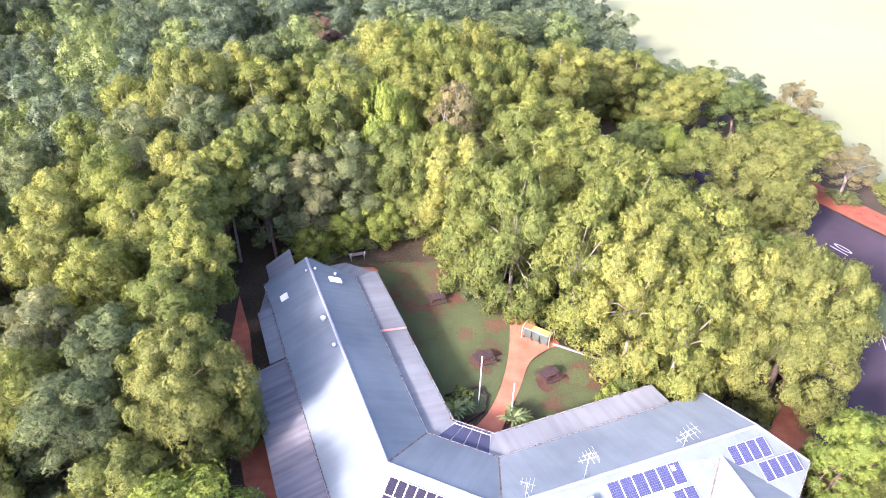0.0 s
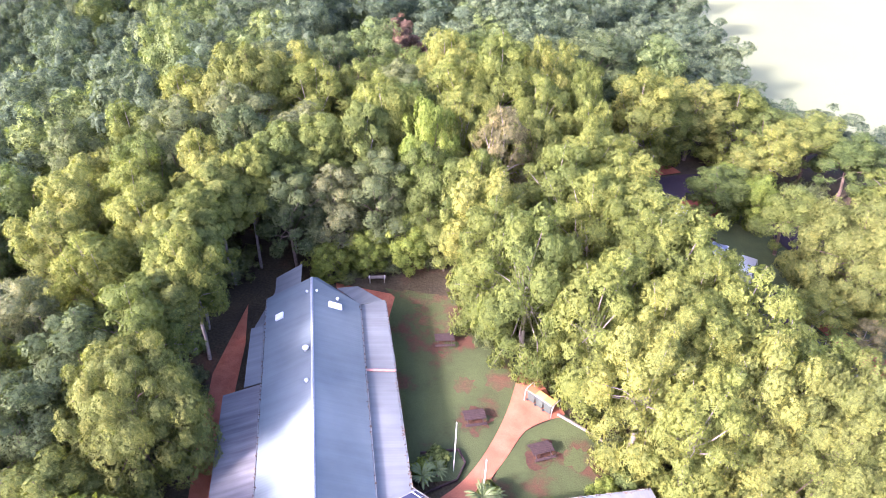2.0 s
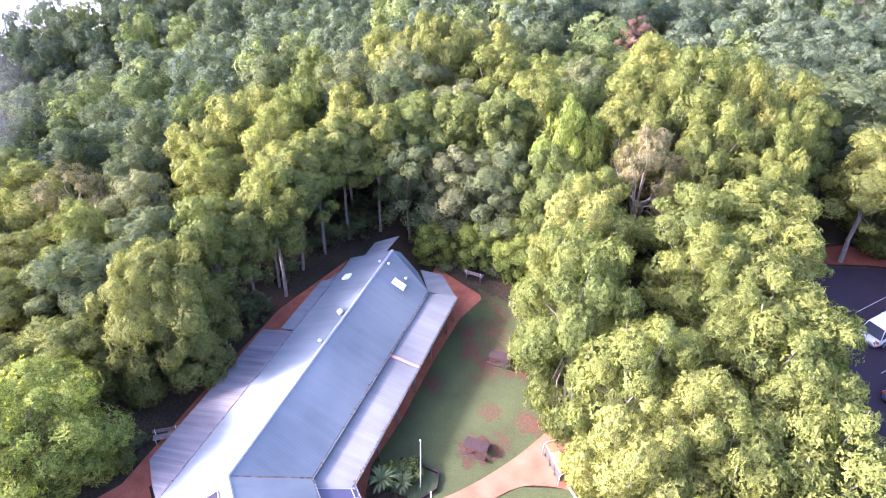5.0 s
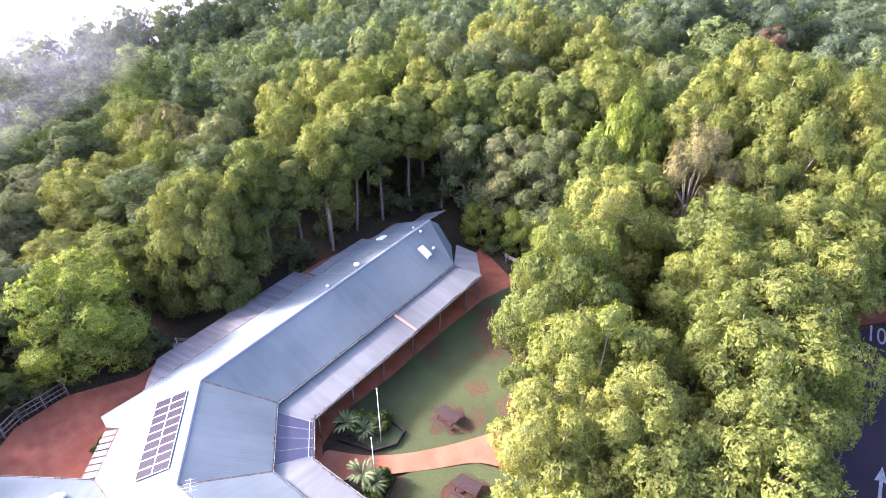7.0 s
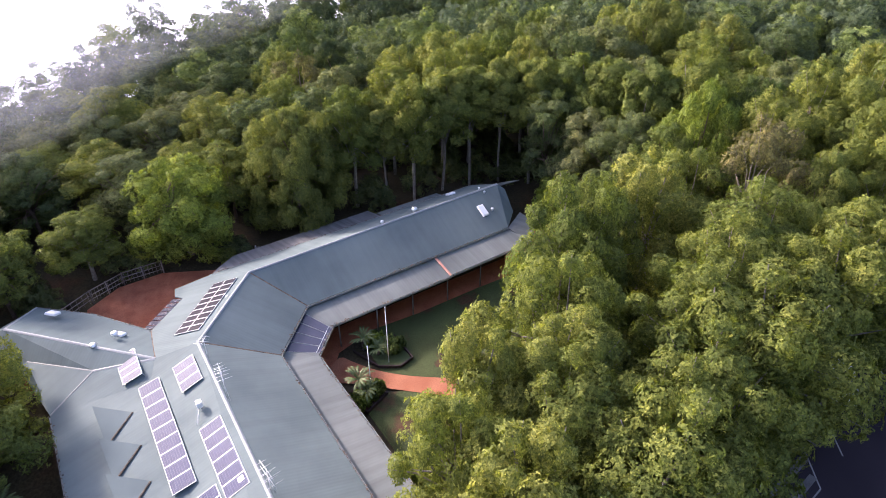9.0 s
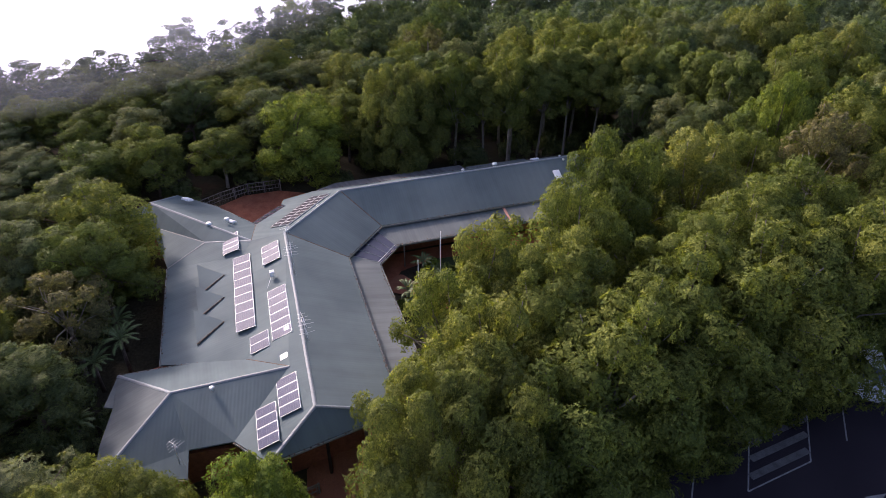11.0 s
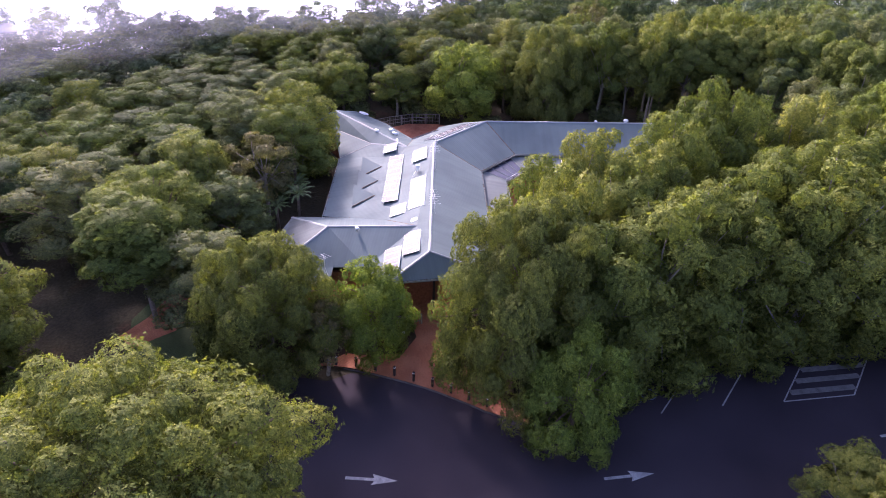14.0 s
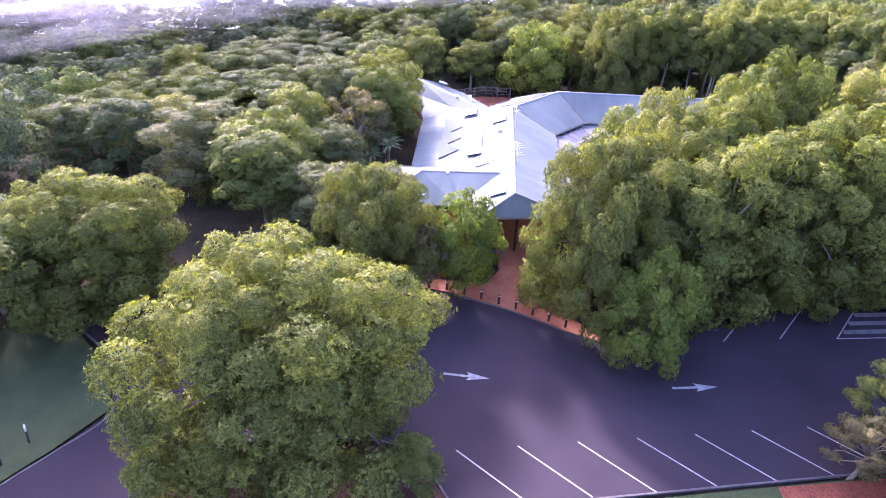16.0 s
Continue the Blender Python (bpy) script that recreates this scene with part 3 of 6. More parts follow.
def roof_plane(name, corners, material, parent, thick=0.08, label="", lift=0.0):
    """A roof sheet: planar corners with thickness below, uv in metres with v down the slope."""
    c = [Vector(p) + Vector((0, 0, lift)) for p in corners]
    n = Vector((0, 0, 0))
    for i in range(len(c)):
        n += (c[i] - c[0]).cross(c[(i + 1) % len(c)] - c[0])
    if n.z < 0:
        c.reverse()
        n = -n
    n.normalize()
    down = Vector((n.x, n.y, 0))
    down = Vector((0, 1, 0)) if down.length < 1e-4 else down.normalized()
    across = Vector((-down.y, down.x, 0))
    bm = bmesh.new()
    uv = bm.loops.layers.uv.new("UVMap")
    top = [bm.verts.new(p) for p in c]
    low = [bm.verts.new(p - Vector((0, 0, thick))) for p in c]
    faces = [bm.faces.new(top), bm.faces.new(low[::-1])]
    for i in range(len(c)):
        j = (i + 1) % len(c)
        faces.append(bm.faces.new((top[j], top[i], low[i], low[j])))
    for f in faces:
        for lp in f.loops:
            lp[uv].uv = (lp.vert.co.dot(across), lp.vert.co.dot(down) * 1.1)
    bmesh.ops.triangulate(bm, faces=faces[:2])
    return part(name, bm, material, parent, label)


def cap(name, a, b, parent, width=0.28, material=None, lift=0.03, thick=0.05):
    """A folded capping or gutter strip from a to b."""
    a, b = Vector(a) + Vector((0, 0, lift)), Vector(b) + Vector((0, 0, lift))
    d = (b - a).normalized()
    s = d.cross(Vector((0, 0, 1))).normalized() * width / 2
    bm = bmesh.new()
    low = Vector((0, 0, -thick))
    rows = []
    for p in (a, b):
        rows.append([bm.verts.new(p + s + low), bm.verts.new(p + s * 0.3), bm.verts.new(p - s * 0.3), bm.verts.new(p - s + low), bm.verts.new(p - s + low * 1.6), bm.verts.new(p + s + low * 1.6)])
    for i in range(6):
        bm.faces.new((rows[0][i], rows[0][(i + 1) % 6], rows[1][(i + 1) % 6], rows[1][i]))
    bm.faces.new(rows[0][::-1])
    bm.faces.new(rows[1])
    bmesh.ops.recalc_face_normals(bm, faces=bm.faces[:])
    return part(name, bm, material or M_CAP, parent)


def gutter(a, b, parent, width=0.16, depth=0.14):
    """A square gutter: an open channel with litter lying in it."""
    a, b = Vector(a), Vector(b)
    d = (b - a).normalized()
    s = d.cross(Vector((0, 0, 1))).normalized()
    bm = bmesh.new()
    prof = [(-width / 2, 0), (-width / 2, -depth), (width / 2, -depth), (width / 2, 0), (width / 2 - 0.02, 0), (width / 2 - 0.02, -depth + 0.02), (-width / 2 + 0.02, -depth + 0.02), (-width / 2 + 0.02, 0)]
    rows = [[bm.verts.new(p + s * x + Vector((0, 0, z))) for x, z in prof] for p in (a, b)]
    n = len(prof)
    for i in range(n):
        bm.faces.new((rows[0][i], rows[0][(i + 1) % n], rows[1][(i + 1) % n], rows[1][i]))
    bmesh.ops.recalc_face_normals(bm, faces=bm.faces[:])
    g = part("gutter", bm, M_FASCIA, parent)
    rnd = random.Random(round(a.x * 31 + b.y * 17))
    length = (b - a).length
    verts, faces = [], []
    for k in range(int(length * 9)):
        p = a + d * rnd.uniform(0, length) + s * rnd.uniform(-0.10, 0.10) + Vector((0, 0, rnd.uniform(-0.02, 0.05)))
        r = rnd.uniform(0.03, 0.10)
        w = rnd.uniform(0, 6.28)
        i = len(verts)
        verts += [p + Vector((math.cos(w + q) * r, math.sin(w + q) * r, rnd.uniform(-0.02, 0.03))) for q in (0, 2.1, 4.2)]
        faces.append((i, i + 1, i + 2))
    ob = mesh_object("leaf_litter", verts, faces, M_GUTTER, g, "dark leaf litter lying in the gutter")
    ob["kind"] = "stuff"
    return g


centre = thing("visitor_centre", pose(0, 0, 0), "long low building with grey-blue ribbed metal roofs", "building")

# ridge and eave corners
VALW, VALE = Vector((-0.97, 25.66, 3.47)), Vector((3.40, 24.10, 3.47))
VK1, VK2 = Vector((0.60, 27.23, 2.91)), Vector((3.23, 26.28, 2.91))
NEND = 20.4                                      # the north end of the north-west wing
WG = 3.44                                        # its western gutter, from the ridge
NR = nw(NEND, 0, 5.18)
NE_EAVE, NW_EAVE = nw(18.9, 3.42, 3.47), nw(NEND + 0.3, -2.5, 3.9)
roof_plane("roof", [RK, NR, NE_EAVE, VALW], M_ROOF, centre)
W_S = Vector((-5.25, 19.1, 3.62))
roof_plane("roof", [RK, NR, nw(NEND, -WG, 3.46), W_S], M_ROOF, centre)
roof_plane("roof", [NR, NE_EAVE, nw(20.6, 1.9, 3.55), nw(20.9, 0.4, 4.75)], M_ROOF, centre, lift=-0.02)
roof_plane("roof", [RK, VALW, VALE, R2], M_ROOF, centre)
SE_N = se(16.5, 4.4, 3.47)
roof_plane("roof", [R2, VALE, SE_N, HIP], M_ROOF, centre)
SE_S = Vector((21.55, 24.40, 4.10))
roof_plane("roof", [HIP, SE_N, SE_S], M_ROOF, centre)
C = Vector((3.25, 17.15, 4.25))
BRK = -3.0                                       # where the south slope turns flatter
K_E = se(11.4, BRK, 4.0)
GA = Vector((16.0, 23.85, 5.0))
I_ = Vector((14.1, 19.6, 3.50))
P_ = Vector((20.1, 22.1, 3.62))
roof_plane("roof", [R2, C, se(0.4, BRK, 4.0), K_E, I_, GA, HIP], M_ROOF, centre)
roof_plane("roof", [HIP, GA, P_, SE_S], M_ROOF, centre)
MID_S = [RK, W_S, Vector((-5.45, 16.55, 2.60)), Vector((-4.2, 16.8, 2.88)), Vector((-3.45, 17.5, 3.26)), Vector((-0.75, 15.95, 3.05)), C, R2]
roof_plane("roof", MID_S, M_ROOF, centre)
# flatter roof with three wedge vents on the south side
F_, G_ = Vector((5.43, 11.69, 2.95)), Vector((14.6, 15.5, 2.90))
D_, E_ = Vector((3.1, 13.6, 3.75)), Vector((1.3, 9.4, 3.45))
SAW = [C, D_, F_, G_, K_E, se(0.4, BRK, 4.0)]
roof_plane("roof", SAW, M_ROOF, centre, lift=-0.01)
roof_plane("roof", [D_, E_, Vector((1.2, 8.7, 3.0)), F_], M_ROOF, centre)
roof_plane("roof", [K_E, G_, I_], M_ROOF, centre)
# far west block
A_ = Vector((-0.75, 7.8, 4.45))
roof_plane("roof", [A_, C, D_, E_], M_ROOF, centre, lift=0.01)
W_E = [Vector((-4.5, 8.0, 3.0)), Vector((-3.1, 11.9, 3.0)), Vector((-0.75, 15.9, 3.0))]
roof_plane("roof", [A_, C, W_E[2], W_E[1], W_E[0]], M_ROOF, centre)
roof_plane("roof", [A_, W_E[0], Vector((-1.4, 5.2, 3.0)), Vector((1.2, 8.7, 3.0)), E_], M_ROOF, centre)
# south gable
L_ = Vector((18.25, 18.2, 4.72))
J_, GC = Vector((15.7, 13.5, 2.90)), Vector((22.8, 15.9, 2.80))
roof_plane("roof", [GA, L_, J_, I_], M_ROOF, centre)
roof_plane("roof", [L_, J_, Vector((18.0, 13.9, 2.85)), Vector((18.1, 14.5, 2.95)), Vector((20.4, 15.0, 2.82)), GC], M_VERANDAH, centre)
roof_plane("roof", [GA, L_, GC, Vector((21.9, 20.3, 2.85)), Vector((20.6, 19.9, 3.32)), P_], M_ROOF, centre)
# verandahs
STEP = 12.3
VLW, VLE = VALW + Vector((-0.1, -0.15, -0.22)), VALE + Vector((-0.1, -0.15, -0.22))
V_OUT = [nw(STEP, 5.36, 2.91), nw(19.6, 5.36, 2.91)]
roof_plane("verandah_roof", [VLW, nw(STEP, 3.25, 3.25), V_OUT[0], VK1], M_VERANDAH, centre, lift=-0.02)
roof_plane("verandah_roof", [nw(STEP, 3.25, 3.34), nw(18.9, 3.25, 3.34), V_OUT[1] + Vector((0, 0, 0.14)), nw(STEP, 5.42, 3.05)], M_VERANDAH, centre, lift=-0.02)
roof_plane("verandah_roof", [NE_EAVE, V_OUT[1], nw(21.8, 3.4, 2.85), nw(21.4, 1.8, 3.15)], M_VERANDAH, centre, lift=-0.04)
cap("flashing", nw(STEP, 3.40, 3.33), nw(STEP, 5.40, 3.02), centre, 0.22, plain("rusty_flashing", (0.42, 0.20, 0.15), 0.7), 0.02)
VE_END = [se(14.2, 4.4, 3.47), se(14.1, 6.5, 2.91)]
roof_plane("verandah_roof", [VLE, se(14.2, 4.2, 3.25), VE_END[1], VK2], M_VERANDAH, centre, lift=-0.02)
G1, G2 = VLW.lerp(VLE, 0.10), VLW.lerp(VLE, 0.90)
H1, H2 = VK1.lerp(VK2, 0.10) , VK1.lerp(VK2, 0.92)
roof_plane("verandah_roof", [VLW, G1, H1, VK1], M_VERANDAH, centre, lift=-0.02)
roof_plane("verandah_roof", [G2, VLE, VK2, H2], M_VERANDAH, centre, lift=-0.02)
for k in range(4):
    a, b = k / 4 + 0.012, (k + 1) / 4 - 0.012
    roof_plane("pane", [G1.lerp(G2, a), G1.lerp(G2, b), H1.lerp(H2, b), H1.lerp(H2, a)], M_TINT, centre, 0.02, "tinted glazing over the entry" if k == 0 else "", lift=-0.03)
for k in range(5):
    cap("glazing_bar", G1.lerp(G2, k / 4), H1.lerp(H2, k / 4), centre, 0.06, M_FASCIA, 0.0)
cap("glazing_bar", G1.lerp(H1, 0.9), G2.lerp(H2, 0.9), centre, 0.06, M_ALU, 0.0)
# western lean-tos
roof_plane("lean_to_roof", [W_S + Vector((0, 0, -0.1)), nw(11.9, -WG, 3.36), nw(11.9, -6.0, 2.62), nw(0.6, -6.1, 2.62), nw(-1.0, -4.4, 3.2)], M_OLD, centre)
roof_plane("lean_to_roof", [nw(12.0, -WG, 3.40), nw(17.6, -WG, 3.40), nw(17.6, -4.5, 3.10), nw(12.0, -4.6, 3.10)], M_VERANDAH, centre)
roof_plane("lean_to_roof", [nw(NEND - 0.6, -0.9, 4.4), nw(23.4, -0.8, 4.25), nw(23.3, -2.9, 3.1), nw(21.6, -2.95, 3.05), nw(18.0, -4.3, 2.9), nw(17.6, -WG, 3.36)], M_VERANDAH, centre, lift=-0.03)

# ridge caps, hips and valleys
for a, b in ((RK, NR), (RK, R2), (R2, HIP), (HIP, SE_N), (HIP, SE_S), (GA, L_), (L_, GC), (A_, C), (L_, J_), (D_, C), (A_, W_E[0])):
    cap("ridge_cap", a, b, centre, 0.20)
for a, b in ((RK, VALW), (R2, VALE), (GA, I_), (C, W_E[2])):
    cap("valley_gutter", a, b, centre, 0.22, M_GUTTER, 0.012, 0.02)
for a, b in ((E_, D_), (D_, F_)):
    cap("flashing", a, b, centre, 0.10, M_FASCIA, 0.02, 0.02)
for a, b in ((NE_EAVE, VALW), (VALW, VALE), (VALE, SE_N), (nw(NEND, -WG, 3.46), W_S), (VK1, V_OUT[0]), (nw(STEP, 5.40, 3.02), V_OUT[1] + Vector((0, 0, 0.1))), (VK1, VK2), (VK2, VE_END[1]),
             (F_, G_), (GC, Vector((21.9, 20.3, 2.85))), (SE_N, SE_S), (P_, SE_S), (J_, I_), (W_E[0], W_E[1]), (W_E[1], W_E[2])):
    gutter(a + Vector((0, 0, -0.02)), b + Vector((0, 0, -0.02)), centre)

# wedge vents
def saw_z(p):
    """Height of the flatter south roof at p."""
    d = (Vector((p[0], p[1], 0)) - Vector((R2.x, R2.y, 0))).dot(-N2)
    return 4.0 - 0.2 * (d + BRK)


for k in range(3):
    tip = (6.75 + 2.32 * k, 16.45 + 0.87 * k)
    plan = [tip, (tip[0] + 1.85, tip[1] - 0.95), (tip[0] - 0.65, tip[1] - 2.15)]
    low = [Vector((x, y, saw_z((x, y)) - 0.05)) for x, y in plan]
    high = [p + Vector((0, 0, 0.05 + h)) for p, h in zip(low, (0.03, 0.07, 0.55))]
    bm = bmesh.new()
    lo, hi = [bm.verts.new(p) for p in low], [bm.verts.new(p) for p in high]
    bm.faces.new(hi)
    bm.faces.new(lo[::-1])
    for i in range(3):
        bm.faces.new((lo[i], lo[(i + 1) % 3], hi[(i + 1) % 3], hi[i]))
    bmesh.ops.recalc_face_normals(bm, faces=bm.faces[:])
    part("roof_vent", bm, M_ROOF, centre, "wedge-shaped roof vent in roof sheeting" if k == 0 else "")
    cap("flashing", high[0], high[1], centre, 0.12, M_GUTTER, 0.01, 0.02)


def wall(a, b, top_a, top_b, base=0.6, thick=0.22):
    a, b = Vector((a[0], a[1], 0)), Vector((b[0], b[1], 0))
    s = (b - a).normalized().cross(Vector((0, 0, 1))) * thick / 2
    bm = bmesh.new()
    lo = [bm.verts.new(p + q + Vector((0, 0, base))) for p, q in ((a, s), (b, s), (b, -s), (a, -s))]
    hi = [bm.verts.new(p + q + Vector((0, 0, z))) for p, q, z in ((a, s, top_a), (b, s, top_b), (b, -s, top_b), (a, -s, top_a))]
    bm.faces.new(lo[::-1])
    bm.faces.new(hi)
    for i in range(4):
        bm.faces.new((lo[i], lo[(i + 1) % 4], hi[(i + 1) % 4], hi[i]))
    return part("wall", bm, M_WALL, centre)


def flat(p):
    return (p.x, p.y)


w_list = [(nw(1.0, 2.9, 0), nw(19.3, 2.9, 0)), (nw(19.3, 2.9, 0), nw(19.9, -2.8, 0)), (nw(19.9, -2.8, 0), nw(-2.0, -2.9, 0))]
for a, b in w_list:
    wall(a, b, 3.3, 3.3)
for a, b in ((VALW - Vector((0.1, 0.5, 0)), VALE - Vector((0.2, 0.5, 0))), (VALE - Vector((0.2, 0.5, 0)), se(15.6, 3.6, 0)), (se(15.6, 3.6, 0), se(16.6, -2.2, 0)), (nw(-2.0, -2.9, 0), Vector((-3.6, 17.2, 0))),
             (Vector((-3.6, 17.2, 0)), Vector((-0.6, 15.4, 0))), (Vector((-0.6, 15.4, 0)), Vector((-2.6, 11.8, 0))), (Vector((-2.6, 11.8, 0)), Vector((-3.9, 8.2, 0))),
             (Vector((-3.9, 8.2, 0)), Vector((-1.2, 5.8, 0))), (Vector((-1.2, 5.8, 0)), Vector((1.4, 9.2, 0))), (Vector((1.4, 9.2, 0)), Vector((5.4, 12.2, 0))), (Vector((5.4, 12.2, 0)), Vector((14.2, 15.9, 0))),
             (Vector((14.2, 15.9, 0)), Vector((16.0, 14.1, 0))), (Vector((16.0, 14.1, 0)), Vector((22.2, 16.3, 0))), (Vector((22.2, 16.3, 0)), Vector((20.2, 20.0, 0))), (Vector((20.2, 20.0, 0)), Vector((19.6, 22.0, 0)))):
    wall(a, b, 2.75, 2.75, 0.3)

# verandah posts and beams
for u in (3.6, 6.4, 9.2, 12.1, 15.0, 18.0, 19.4):
    p = nw(u, 5.2, 0)
    rod("post", [(p.x, p.y, 0.7), (p.x, p.y, 2.82)], 0.055, M_GREYWOOD, centre)
for d in (2.6, 5.4, 8.2, 11.0, 13.8):
    p = se(d, 6.25, 0)
    rod("post", [(p.x, p.y, 0.7), (p.x, p.y, 2.82)], 0.055, M_GREYWOOD, centre)
for n in (-1.6, 0.4, 2.4):
    p, q = se(17.2, n, 0), se(16.2, n, 0)
    rod("post", [(p.x, p.y, 0.3), (p.x, p.y, 3.75)], 0.09, M_TIMBER, centre)
    rod("beam", [(p.x, p.y, 3.0), (q.x, q.y, 3.8)], 0.06, M_TIMBER, centre)
rod("beam", [se(17.2, -2.2, 3.8), se(16.9, 4.0, 3.45)], 0.09, M_TIMBER, centre)

# dark louvred strip along the middle wing's lower edge
for k in range(7):
    a, b = Vector((-3.5, 17.45, 3.22)), Vector((-0.85, 15.95, 3.02))
    o = Vector((-0.45, -0.75, -0.33))
    s0, s1 = (k + 0.06) / 7, (k + 0.88) / 7
    roof_plane("pane", [a.lerp(b, s0), a.lerp(b, s1), a.lerp(b, s1) + o, a.lerp(b, s0) + o], M_TINT, centre, 0.03, "dark glazed awning panel" if k == 0 else "")

# roof lights, vents and ventilators
def on_south(x, y, lift=0.0):
    d = (Vector((x, y, 0)) - Vector((R2.x, R2.y, 0))).dot(-N2)
    return 5.18 - 0.40 * d + lift


def roof_light(corners, name="skylight", label="white domed roof light"):
    """A raised tray with a pale dome, laid on the roof plane through its corners."""
    c = [Vector(p) for p in corners]
    n = (c[1] - c[0]).cross(c[3] - c[0]).normalized()
    if n.z < 0:
        n = -n
    bm = bmesh.new()
    mid = sum(c, Vector()) / 4
    lo = [bm.verts.new(p - n * 0.02) for p in c]
    hi = [bm.verts.new(p + n * 0.10) for p in c]
    inner = [bm.verts.new(mid + (p - mid) * 0.82 + n * 0.15) for p in c]
    for i in range(4):
        j = (i + 1) % 4
        bm.faces.new((lo[i], lo[j], hi[j], hi[i]))
        bm.faces.new((hi[i], hi[j], inner[j], inner[i]))
    bm.faces.new(inner)
    bmesh.ops.recalc_face_normals(bm, faces=bm.faces[:])
    return part(name, bm, M_SKYLIGHT, centre, label)


def on_nw(u, e, lift=0.0):
    return nw(u, e, 5.18 - abs(e) * (0.50 if e > 0 else 0.50) + lift)


roof_light([on_nw(18.1, 1.15), on_nw(18.1, 2.05), on_nw(17.55, 2.05), on_nw(17.55, 1.15)])
roof_light([on_nw(17.9, -2.1), on_nw(17.9, -2.65), on_nw(17.3, -2.65), on_nw(17.3, -2.1)])
roof_light([Vector((-2.9, 9.6, 3.72)), Vector((-2.6, 10.3, 3.74)), Vector((-2.15, 10.1, 3.93)), Vector((-2.45, 9.4, 3.91))])
for x, y, s in ((15.0, 23.0, 0.5), (12.9, 22.6, 0.35)):
    z = on_south(x, y, 0.03)
    roof_light([Vector((x, y, on_south(x, y))), Vector((x + s * D2.x, y + s * D2.y, on_south(x + s * D2.x, y + s * D2.y))),
                Vector((x + s * (D2.x + N2.x), y + s * (D2.y + N2.y), on_south(x + s * (D2.x + N2.x), y + s * (D2.y + N2.y)))), Vector((x + s * N2.x, y + s * N2.y, on_south(x + s * N2.x, y + s * N2.y)))])


def whirly(place, size=0.16, label=""):
    """A small cylindrical roof ventilator with a domed cap."""
    x, y, z = place
    bm = bmesh.new()
    prof = [(0.6, -0.1), (0.6, 0.9), (1.0, 0.9), (1.08, 1.2), (0.85, 1.6), (0.4, 1.8)]
    n = 12
    rows = [[bm.verts.new((x + r * size * math.cos(6.2832 * k / n), y + r * size * math.sin(6.2832 * k / n), z + h * size)) for k in range(n)] for r, h in prof]
    for i in range(len(rows) - 1):
        for k in range(n):
            bm.faces.new((rows[i][k], rows[i][(k + 1) % n], rows[i + 1][(k + 1) % n], rows[i + 1][k]))
    bm.faces.new(rows[-1])
    return part("ventilator", bm, M_ALU, centre, label)


whirly(on_nw(13.0, -0.45), 0.22, "round metal roof ventilator")
whirly(on_nw(10.2, -0.4), 0.14)
whirly(on_nw(18.9, -0.35), 0.10)
whirly(on_nw(18.9, 0.35), 0.10)
whirly(on_nw(18.6, 1.8), 0.12)
whirly((-0.92, 20.95, 4.72), 0.16)
whirly((1.6, 13.4, 4.15), 0.20)
whirly((0.5, 14.3, 3.95), 0.20)
roof_light([Vector((-0.25, 14.2, 3.55)), Vector((0.0, 14.75, 3.57)), Vector((0.35, 14.6, 3.72)), Vector((0.10, 14.05, 3.70))])
whirly((17.9, 20.3, 4.75), 0.14)


# ---- things on the roof ----
def solar_array(origin, along, up, cols, rows, w, h, label, stand=0.10, cells=None):
    """A solar array: panels in a grid from its lower corner; along and up are unit vectors in its plane."""
    along, up = Vector(along).normalized(), Vector(up)
    n = along.cross(up).normalized()
    if n.z < 0:
        n = -n
    up = n.cross(along).normalized() if n.cross(along).dot(up) > 0 else -n.cross(along).normalized()
    m = Matrix.Identity(4)
    m.col[0][:3], m.col[1][:3], m.col[2][:3], m.col[3][:3] = along, up, n, Vector(origin)
    array = thing("solar_array", m, label, "solar panels", "solar arrays on the roof")
    glass = None
    for i in range(cols):
        for j in range(rows):
            if glass is None:
                bm = bmesh.new()
                uv = bm.loops.layers.uv.new("UVMap")
                box(bm, (w / 2, h / 2, stand), (w - 0.012, h - 0.012, 0.035), bevel=0.006)
                p = part("panel", bm, M_PANEL_FRAME, array)
                bm = bmesh.new()
                uv = bm.loops.layers.uv.new("UVMap")
                vs = [bm.verts.new((x, y, stand + 0.022)) for x, y in ((0.040, 0.034), (w - 0.040, 0.034), (w - 0.040, h - 0.034), (0.040, h - 0.034))]
                f = bm.faces.new(vs)
                for lp in f.loops:
                    lp[uv].uv = (lp.vert.co.x, lp.vert.co.y)
                q = part("cell_sheet", bm, cells or M_CELLS, p, "dark blue cells under glass")
                glass = (p, q)
            else:
                p, q = (o.copy() for o in glass)
                for o in (p, q):
                    scene.collection.objects.link(o)
                q.parent = p
            p.location = (i * w, j * h, 0)
    for j in range(rows + 1):
        rod("rail", [(0, j * h * 0.96 + 0.04, stand - 0.03), (cols * w, j * h * 0.96 + 0.04, stand - 0.03)], 0.02, M_ALU, array, 4)
    for i in range(cols + 1):
        for j in (0, rows):
            rod("foot", [(i * w * 0.98 + 0.02, j * h * 0.96 + 0.04, -0.12), (i * w * 0.98 + 0.02, j * h * 0.96 + 0.04, stand - 0.03)], 0.018, M_ALU, array, 4)
    return array


MDIR = (R2 - RK).normalized()
m_up = Vector((0.357 * 0.92, 0.934 * 0.92, 0.39))
solar_array(Vector((-3.35, 19.75, 4.14)), MDIR, m_up, 9, 2, 0.565, 0.98, "solar array of small dark panels in two rows on pale roof", cells=M_CELLS_DARK)
s_up = N2 * 0.928 + Vector((0, 0, 0.371))


